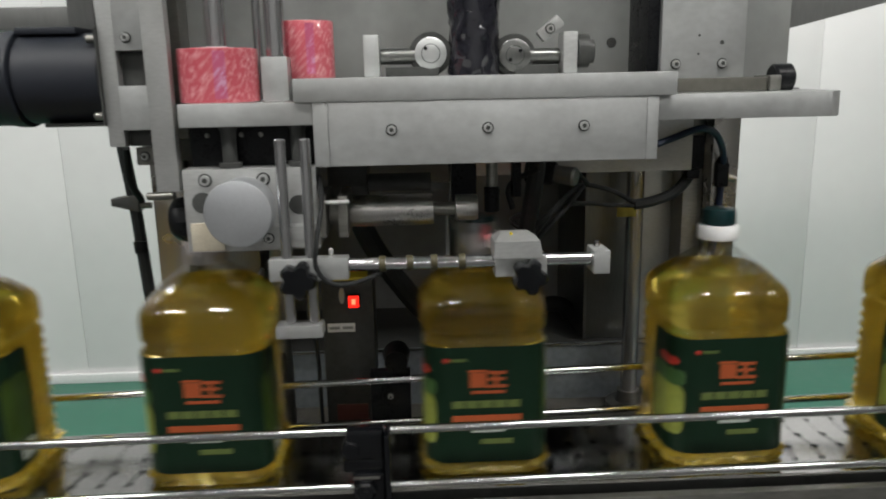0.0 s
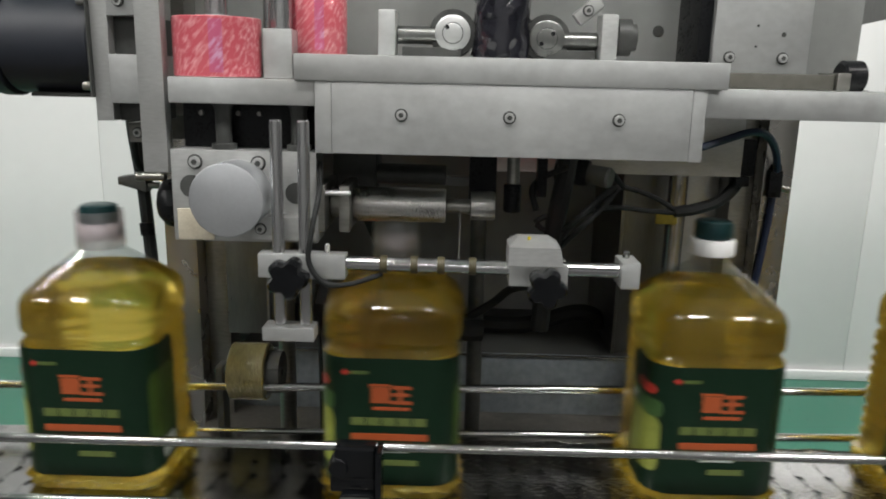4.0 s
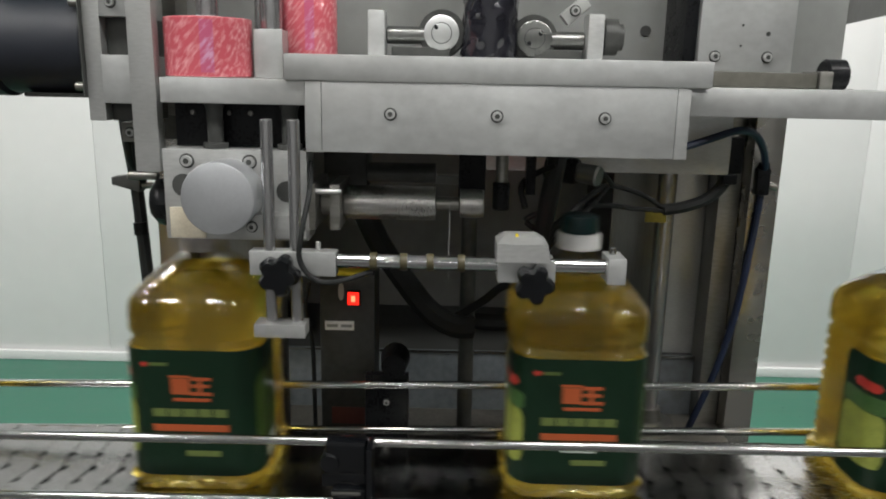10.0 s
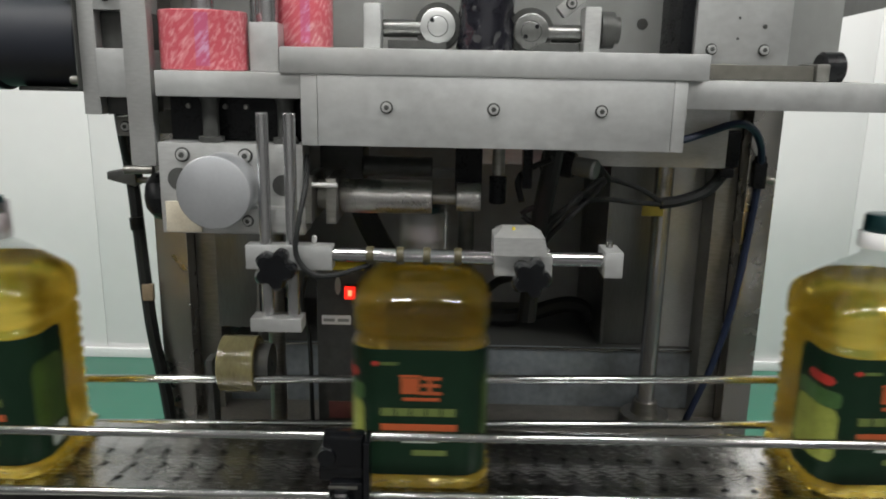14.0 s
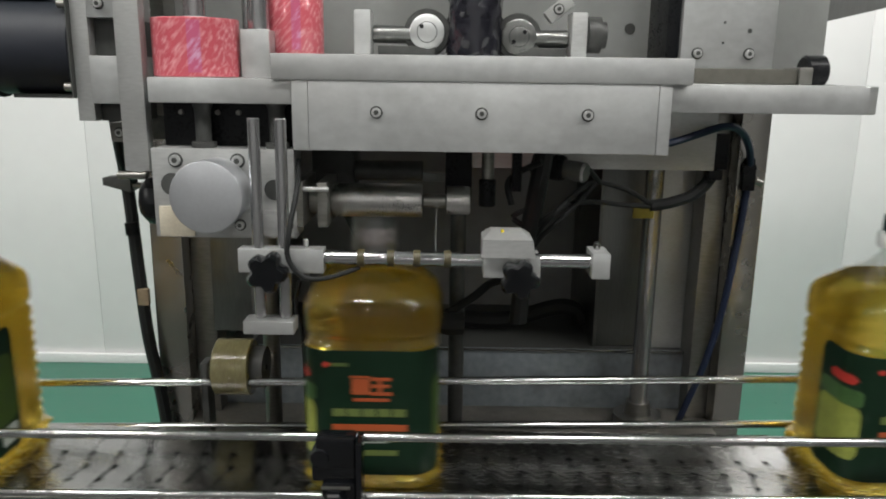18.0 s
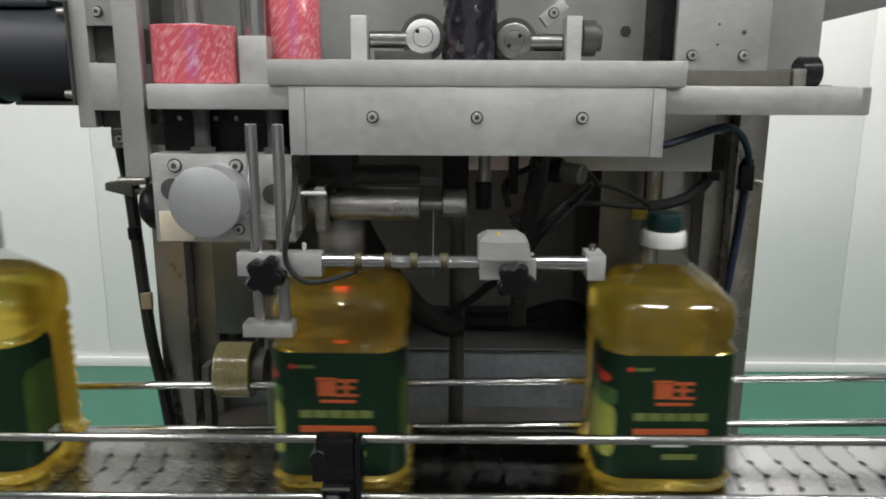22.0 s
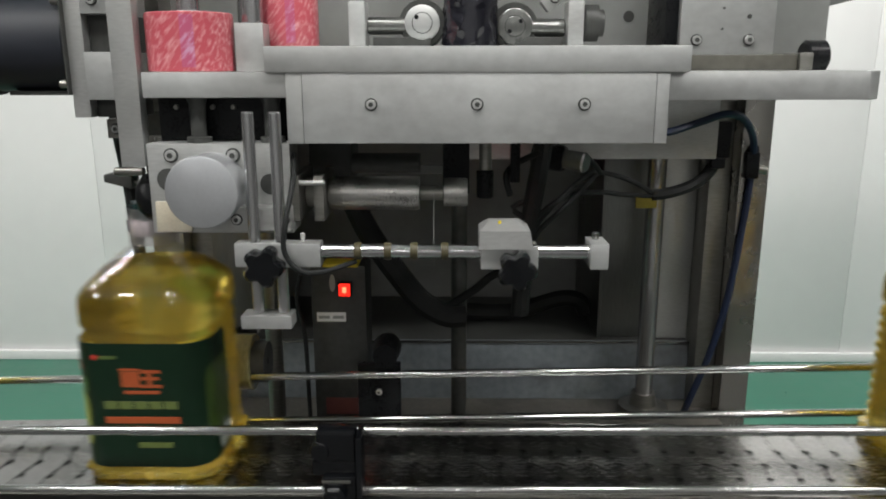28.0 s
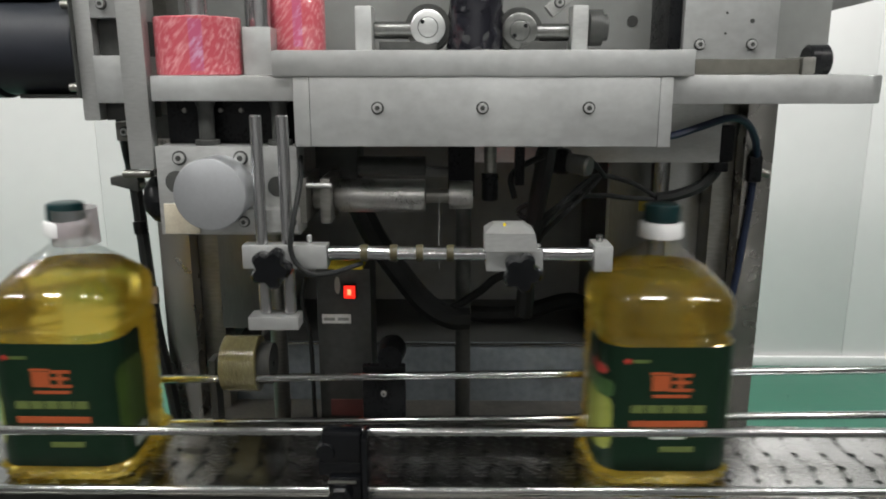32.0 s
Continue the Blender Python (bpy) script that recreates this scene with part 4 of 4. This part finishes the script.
# ---- machine frame ----
def frame_body():
    f = thing("sleeving_machine", "open steel sleeving machine standing behind the conveyor", "machine")
    for x0, x1 in ((-0.5690, -0.5125), (0.4790, 0.5297)):
        part("post", box(x0, x1, 0.42, 0.48, 0.0, 1.95, 0.002), POST, f)
    for x0, x1 in ((-0.512, -0.470), (0.440, 0.4785)):
        part("inner_post", box(x0, x1, 0.46, 0.52, 0.0, 1.395, 0.002), STEEL_DARK, f)
    part("back_panel", box(-0.569, 0.5297, 0.80, 0.806, 0.0, 1.95, 0.001), BACK, f)
    part("side_panel", box(-0.5685, -0.5625, 0.4805, 0.7995, 0.0, 1.95, 0.001), BACK, f)
    part("side_panel", box(0.5235, 0.5292, 0.4805, 0.7995, 0.0, 1.95, 0.001), BACK, f)
    # unseen plates on top, added to keep light out of the machine
    part("unseen_deck", box(-0.5685, 0.5292, 0.2125, 0.4195, 1.396, 1.4005, 0.001), PANEL, f)
    part("unseen_deck", box(-0.5124, 0.4788, 0.4197, 0.7995, 1.396, 1.4005, 0.001), PANEL, f)
    part("unseen_cover", box(-0.5685, 0.5292, -0.02, 0.7995, 1.951, 1.957, 0.001), PANEL, f)
    part("partition", box(0.262, 0.268, 0.52, 0.7995, 0.879, 1.3955, 0.001), INNER, f)
    part("inner_panel", box(0.2685, 0.4399, 0.53, 0.535, 0.879, 1.3955, 0.001), INNER, f)
    part("bright_panel", box(0.372, 0.4398, 0.521, 0.526, 0.879, 1.3955, 0.001), STEEL, f)
    part("inner_sheet", box(-0.468, -0.385, 0.44, 0.445, 0.93, 1.20, 0.001), INNER, f)
    part("sheet_lip", box(-0.3848, -0.380, 0.40, 0.445, 0.93, 1.075, 0.001), PANEL, f)
    part("tray_lip", box(-0.4695, 0.4395, 0.50, 0.506, 0.757, 0.880, 0.001), ZINC, f)
    part("tray_edge", box(-0.4694, 0.4394, 0.4955, 0.4998, 0.8765, 0.8805, 0.001), CHROME_WORN, f)
    # the tray takes the dark tone for the shade inside the machine
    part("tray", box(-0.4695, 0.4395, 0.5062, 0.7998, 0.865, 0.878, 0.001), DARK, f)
    part("base_plate", box(-0.5125, 0.4785, 0.115, 0.4998, 0.745, 0.757, 0.001), mat("dirty_base", (0.17, 0.160, 0.142), 0.55, 0.4, 0.3, 15, 0.2, wear=0.8, wear_color=(0.03, 0.027, 0.022)), f)
    part("cross_beam", box(-0.02, 0.395, 0.30, 0.345, 1.262, 1.3955, 0.002), STEEL, f)
    # left half of the beam, darkened in colour for the shade there
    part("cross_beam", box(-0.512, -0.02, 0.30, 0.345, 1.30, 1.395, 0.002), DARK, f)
    part("column", rod((0.340, 0.44, 0.757), (0.340, 0.44, 1.39), 0.0165), ROD_STEEL, f)
    part("column_base", turned((0.340, 0.44, 0.757), (0.340, 0.44, 0.80), [(0, 0.045), (0.4, 0.045), (0.45, 0.026), (1, 0.022)], 28), STEEL_DARK, f)
    part("column", rod((-0.014, 0.30, 0.757), (-0.014, 0.30, 1.30), 0.013), DARK, f)
    part("column_base", turned((-0.014, 0.30, 0.757), (-0.014, 0.30, 0.80), [(0, 0.03), (0.4, 0.03), (0.5, 0.02), (1, 0.018)], 24), DARK, f)
    part("column", rod((-0.318, 0.26, 0.757), (-0.318, 0.26, 1.30), 0.0135), STEEL_DARK, f)
    part("column_base", turned((-0.318, 0.26, 0.757), (-0.318, 0.26, 0.80), [(0, 0.045), (0.4, 0.045), (0.45, 0.026), (1, 0.022)], 28), STEEL_DARK, f)
    return f


frame_body()


def switch_box():
    s = thing("switch_box", "dark control box with a glowing red rocker switch", "switch box")
    part("housing", box(-0.243, -0.158, 0.205, 0.28, 0.757, 1.110, 0.003), DARK, s)
    part("lid", box(-0.222, -0.168, 0.195, 0.285, 1.1102, 1.116, 0.002), YELLOW, s, "yellow painted lid")
    part("switch_rim", box(-0.2005, -0.1795, 0.199, 0.2048, 1.0625, 1.0860, 0.001), BLACK, s)
    r = part("rocker", box(-0.1985, -0.1815, 0.1955, 0.199, 1.0645, 1.0840, 0.001), LAMP, s, "lit red rocker switch")
    part("lamp_core", box(-0.193, -0.187, 0.1945, 0.1953, 1.070, 1.079, 0.0002), GLOW, r)
    t = part("type_plate", box(-0.2350, -0.1900, 0.2030, 0.2049, 1.0212, 1.0358, 0.0003), WHITE, s, "pale type plate")
    for x in (-0.232, -0.210):
        part("plate_bar", box(x, x + 0.017, 0.2022, 0.2029, 1.0262, 1.0308, 0), BACK, t)
    tag = turned((-0.2095, 0.2046, 1.083), (-0.2095, 0.2034, 1.083), [(0, 0.0045), (1, 0.0045)], 20)
    for v in tag.verts:
        v.co.z = 1.083 + (v.co.z - 1.083) * 3.1
    part("hanging_tag", tag, PALE, s, "small pale oval tag")
    part("red_plate", box(-0.226, -0.174, 0.2030, 0.2049, 0.865, 0.893, 0.0003), mat("dull_red", (0.12, 0.04, 0.035), 0.5), s)
    return s


switch_box()


def rail_brackets():
    b = thing("rail_bracket", "black plastic bracket clamping the rear guide rails", "bracket", group="rail brackets")
    part("plate", box(-0.1645, -0.1005, 0.128, 0.142, 0.875, 0.981, 0.002), BLACK, b)
    part("clamp_knob", turned((-0.122, 0.115, 0.998), (-0.122, 0.165, 0.998), [(0, 0.018), (0.8, 0.022), (1, 0.02)], 20), BLACK, b)
    part("neck", box(-0.132, -0.112, 0.128, 0.142, 0.9811, 0.99, 0.001), BLACK, b)
    bolt(b, -0.133, 0.128, 0.938, 0.004)
    b = thing("rail_bracket", "black plastic clamp holding the front guide rails", "bracket", group="rail brackets")
    jaw = box(-0.181, -0.134, -0.125, -0.1015, 0.962, 1.003, 0.006)
    box(-0.186, -0.1345, -0.123, -0.1015, 0.9455, 0.9635, 0.003, jaw)
    part("clamp_jaw", jaw, KNOB_BLACK, b)
    part("clamp_lobe", turned((-0.176, -0.128, 0.977), (-0.176, -0.1018, 0.977), [(0, 0.010), (0.15, 0.0115), (0.85, 0.0115), (1, 0.010)], 24), KNOB_BLACK, b)
    # added steel strip stands in for a thin highlight at the nut's top
    part("clamp_glint", box(-0.1735, -0.1405, -0.1335, -0.1305, 0.9415, 0.9445, 0.0008), STEEL_DARK, b)
    part("clamp_stem", box(-0.174, -0.134, -0.130, -0.1018, 0.80, 0.9475, 0.006), KNOB_BLACK, b)
    part("clamp_nut", turned((-0.158, -0.13, 0.93), (-0.158, -0.148, 0.93), [(0, 0.014), (0.8, 0.014), (1, 0.011)], 6), KNOB_BLACK, b)
    part("clamp_edge", box(-0.1335, -0.1265, -0.136, -0.1017, 0.80, 1.0, 0.002), KNOB_BLACK, b)


rail_brackets()


def tape_roll():
    t = thing("tape_roll", "yellowish roll of clear adhesive tape on a stand", "tape roll")
    part("tape", turned((-0.374, 0.15, 0.976), (-0.320, 0.15, 0.976), [(0, 0.040), (0.03, 0.042), (0.97, 0.042), (1, 0.040)], 40), TAPE, t)
    part("core", turned((-0.320, 0.15, 0.976), (-0.301, 0.15, 0.976), [(0, 0.031), (1, 0.031)], 32), DARK, t)
    part("spindle", rod((-0.40, 0.15, 0.976), (-0.301, 0.15, 0.976), 0.006), CHROME_WORN, t)
    part("stand", box(-0.396, -0.386, 0.135, 0.165, 0.757, 0.985, 0.001), DARK, t)


tape_roll()


def inner_works():
    """Dark parts that fill the machine under the head; their dark colours also hold its shade."""
    w = thing("cutter_unit", "dark film cutter unit under the sleeving head", "machine part")
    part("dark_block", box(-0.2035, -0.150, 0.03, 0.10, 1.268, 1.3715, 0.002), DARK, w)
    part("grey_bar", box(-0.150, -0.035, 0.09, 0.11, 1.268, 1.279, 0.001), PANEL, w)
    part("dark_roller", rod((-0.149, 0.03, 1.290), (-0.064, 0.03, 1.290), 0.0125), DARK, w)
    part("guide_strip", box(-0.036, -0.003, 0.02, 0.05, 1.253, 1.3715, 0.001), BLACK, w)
    part("pin", rod((0.0155, 0.0, 1.285), (0.0155, 0.0, 1.3715), 0.0075), STEEL_DARK, w)
    part("pin_sleeve", rod((0.0155, 0.0, 1.2515), (0.0155, 0.0, 1.2848), 0.0105), BLACK, w)
    part("hanger", box(0.05, 0.062, 0.05, 0.07, 1.262, 1.3715, 0.001), BLACK, w)
    part("pale_cylinder", turned((0.143, 0.22, 1.272), (0.172, 0.20, 1.268), [(0, 0.014), (0.9, 0.0155), (1, 0.013)], 20), PANEL, w)
    part("dark_cylinder", turned((0.10, 0.24, 1.276), (0.1428, 0.2202, 1.272), [(0, 0.02), (0.9, 0.02), (1, 0.018)], 20), BLACK, w)
    part("cylinder_mount", box(0.118, 0.134, 0.22, 0.25, 1.276, 1.3955, 0.001), DARK, w)
    t = thing("yellow_tag", "yellow plastic tag on the chrome column", "tag")
    part("tag", box(0.300, 0.338, 0.420, 0.4255, 1.160, 1.183, 0.002), mat("dull_yellow", (0.30, 0.24, 0.03), 0.5), t)
    h = thing("machine_hood", "dark grey sheet hood above the machine", "hood")
    bm = bmesh.new()
    o = [(0.389, 1.4565), (0.494, 1.480), (0.735, 1.538), (1.20, 1.65), (1.2, 2.0), (0.389, 2.0)]
    lo, hi = [bm.verts.new((x, 0.34, z)) for x, z in o], [bm.verts.new((x, 0.70, z)) for x, z in o]
    bm.faces.new(lo)
    bm.faces.new(hi[::-1])
    for k in range(len(o)):
        bm.faces.new((lo[k], hi[k], hi[(k + 1) % len(o)], lo[(k + 1) % len(o)]))
    bmesh.ops.recalc_face_normals(bm, faces=bm.faces[:])
    part("hood_shell", bm, PANEL, h)
    part("hood_strut", box(1.16, 1.19, 0.65, 0.68, 0.0, 1.645, 0.001), PANEL, h)


inner_works()


# ---- cables ----
def cables():
    def one(name, label, points, r, material):
        c = thing(name, label, "cable")
        part("sheath", cable(points, r), material, c)
        return c
    one("sensor_cable", "thin black sensor cable looping over the holder block", [(-0.205, -0.05, 1.31), (-0.198, -0.095, 1.285), (-0.203, -0.118, 1.245), (-0.206, -0.118, 1.212), (-0.190, -0.116, 1.190), (-0.165, -0.112, 1.188), (-0.13, -0.10, 1.197)], 0.0030, RUBBER)
    one("air_hose", "blue air hose hanging from the machine head", [(0.20, 0.22, 1.318), (0.26, 0.235, 1.312), (0.3013, 0.25, 1.309), (0.3493, 0.27, 1.3202), (0.4028, 0.29, 1.3335), (0.4448, 0.33, 1.322), (0.4802, 0.38, 1.2903), (0.4965, 0.41, 1.255)], 0.0062, BLUE)
    one("air_hose", "blue air hose running down the machine post", [(0.496, 0.412, 1.225), (0.490, 0.412, 1.14), (0.474, 0.41, 1.0), (0.450, 0.41, 0.89), (0.42, 0.41, 0.80), (0.41, 0.42, 0.757)], 0.0062, BLUE)
    j = thing("hose_joint", "black push-in hose joint with a steel screw", "hose joint")
    part("joint_body", box(0.482, 0.505, 0.400, 0.4195, 1.215, 1.262, 0.004), BLACK, j)
    part("joint_screw", rod((0.505, 0.41, 1.233), (0.521, 0.41, 1.228), 0.007), STEEL_DARK, j)
    part("joint_ring", turned((0.4955, 0.41, 1.262), (0.4955, 0.41, 1.272), [(0, 0.0095), (1, 0.0085)], 16), BLACK, j)
    one("cable_loom", "thick black corrugated cable loom", [(0.408, 0.325, 1.29), (0.402, 0.325, 1.253), (0.376, 0.325, 1.221), (0.335, 0.32, 1.206), (0.302, 0.318, 1.201)], 0.0100, RUBBER)
    k = thing("cable_plug", "black cable plug on the machine beam", "plug")
    part("plug_body", box(0.394, 0.421, 0.312, 0.34, 1.262, 1.320, 0.003), BLACK, k)
    part("plug_collar", box(0.391, 0.414, 0.310, 0.342, 1.245, 1.2618, 0.003), BLACK, k)
    for pts in (((0.305, 0.318, 1.202), (0.26, 0.30, 1.228), (0.207, 0.28, 1.2437), (0.175, 0.24, 1.240), (0.143, 0.20, 1.2235), (0.10, 0.15, 1.192), (0.085, 0.15, 1.160)),
                ((0.305, 0.318, 1.199), (0.25, 0.30, 1.205), (0.208, 0.28, 1.212), (0.150, 0.22, 1.217), (0.104, 0.15, 1.205), (0.085, 0.15, 1.187)),
                ((0.200, 0.27, 1.243), (0.17, 0.23, 1.222), (0.13, 0.18, 1.198), (0.10, 0.15, 1.178), (0.085, 0.15, 1.15)),
                ((0.205, 0.26, 1.246), (0.19, 0.24, 1.262), (0.175, 0.22, 1.275)),
                ((0.060, 0.15, 1.2097), (0.068, 0.15, 1.216), (0.080, 0.15, 1.2195), (0.088, 0.15, 1.210), (0.075, 0.15, 1.200), (0.062, 0.15, 1.2075)),
                ((0.088, 0.06, 1.300), (0.06, 0.08, 1.283), (0.045, 0.06, 1.270), (0.05, 0.05, 1.245))):
        one("branch_cable", "black cable branching from the loom", pts, 0.0042, RUBBER)
    bundle = thing("cable_bundle", "taped bundle of black cables behind the sensor", "cable")
    part("bundle_core", cable([(0.105, 0.16, 1.32), (0.100, 0.155, 1.28), (0.092, 0.15, 1.235), (0.085, 0.15, 1.187), (0.080, 0.155, 1.13), (0.075, 0.16, 1.05)], 0.0135, 10), RUBBER, bundle)
    one("power_cable", "thick black power cable hanging beside the machine post", [(-0.612, 0.40, 1.42), (-0.608, 0.41, 1.30), (-0.604, 0.425, 1.20), (-0.592, 0.415, 1.05), (-0.580, 0.405, 0.93), (-0.560, 0.40, 0.80), (-0.545, 0.40, 0.60), (-0.540, 0.40, 0.30), (-0.54, 0.40, 0.012)], 0.0110, RUBBER)
    c = thing("cable_clip", "grey metal clip tied to the black power cable", "cable clip")
    wedge = box(-0.642, -0.592, 0.408, 0.438, 1.196, 1.222, 0.003)
    for v in wedge.verts:
        if v.co.x < -0.62:
            v.co.z = 1.222 + (v.co.z - 1.222) * 0.55
        elif v.co.z > 1.21:
            v.co.z += 0.006
    part("clip", wedge, DARK, c)
    part("clip_stud", rod((-0.592, 0.42, 1.207), (-0.572, 0.42, 1.207), 0.006), STEEL_DARK, c)
    part("tape", turned((-0.600, 0.419, 1.140), (-0.598, 0.417, 1.118), [(0, 0.0125), (1, 0.0125)], 16), BLACK, c)
    part("tan_tab", box(-0.592, -0.572, 0.398, 0.4095, 0.990, 1.021, 0.002), mat("tan_card", (0.26, 0.20, 0.13), 0.6), c)
    one("side_cable", "thin black cable looping from the clip to the bracket", [(-0.592, 0.425, 1.214), (-0.585, 0.40, 1.225), (-0.585, 0.36, 1.26), (-0.575, 0.33, 1.32)], 0.0065, RUBBER)
    one("machine_hose", "thick black hose slanting down inside the machine", [(-0.185, 0.26, 1.21), (-0.155, 0.25, 1.15), (-0.115, 0.25, 1.09), (-0.075, 0.25, 1.04), (-0.035, 0.255, 1.015), (-0.005, 0.26, 1.012)], 0.019, RUBBER)
    one("machine_hose", "thick black hose lying in the machine", [(-0.02, 0.62, 0.905), (0.06, 0.62, 0.90), (0.118, 0.62, 0.905), (0.20, 0.62, 0.93), (0.242, 0.62, 0.925), (0.255, 0.62, 0.90)], 0.018, RUBBER)
    one("machine_cable", "thin black cable inside the machine", [(-0.075, 0.25, 1.03), (-0.034, 0.27, 1.025), (0.012, 0.27, 1.054), (0.041, 0.27, 1.078), (0.075, 0.22, 1.10)], 0.007, RUBBER)
    one("lead_cable", "thin black lead hanging beside the switch box", [(-0.255, 0.19, 1.10), (-0.262, 0.19, 1.06), (-0.252, 0.19, 1.0), (-0.250, 0.19, 0.88), (-0.250, 0.2, 0.7575)], 0.0035, RUBBER)


cables()


def loose_thread():
    t = thing("loose_thread", "thin pale thread hanging from the roller shaft", "thread")
    part("strand", cable([(-0.046, -0.0285, 1.2605), (-0.046, -0.030, 1.235), (-0.0465, -0.030, 1.205), (-0.046, -0.030, 1.172)], 0.00045, 6), BACK, t)


loose_thread()


def motions():
    walk(CHAIN, [(0.0, pose(0, 0.0085, BELT_Z)), (32.0, pose(-SPEED * 32, 0.0085, BELT_Z))])
    for b, t in zip(BOTTLES, PASS):
        # bottles come in a little slower and turned, then ride straight
        yaw = TURN.get(t, 2.0)
        at = [t - x / SPEED for x in (1.0, 0.75, 0.55, 0.45, 0.37, 0.30, 0.20, 0.10, 0.0, -0.2)]
        rows = []
        for u in sorted({0.0, 32.0, *(u for u in at if 0.05 < u < 31.95)}):
            x = SPEED * (t - u)
            turn = yaw * min(1, max(0, (x - 0.10) / 0.30))
            rows.append((u, pose(SHIFT + min(x, 0.37 + 0.88 * (x - 0.37)), LINE, BELT_Z, rz=turn)))
        walk(b, rows)

    # each sleeve waits in the film tube, steps down with the ones before it, drops on its bottle and rides away
    fed = [t for t in PASS if t > 0.1]
    for s, t in zip(SLEEVES, PASS):
        rows = []
        if t > 0.1:
            n = fed.index(t)
            rows.append((0.0, pose(-0.0055, 0.045, 1.47 + 0.05 * n)))
            for k in range(n):
                z = 1.47 + 0.05 * (n - k)
                rows += [(fed[k] - 0.1, pose(-0.0055, 0.045, z)), (fed[k] + 0.1, pose(-0.0055, 0.045, z - 0.05))]
            rows.append((t - 0.1, pose(-0.0055, 0.045, 1.47)))
        start = max(t + 0.1, 0.0)
        for u in [start + 0.2 * k for k in range(12)] + [40.0]:
            u = min(u, 32.0)
            if u >= (rows[-1][0] + 0.05 if rows else 0):
                rows.append((u, pose(SHIFT + SPEED * (t - u), LINE, BELT_Z + 0.291)))
        rows = [r for r in rows if r[0] <= 32.0]
        if rows[-1][0] < 32:
            rows.append((32.0, rows[-1][1]))
        walk(s, rows)


motions()
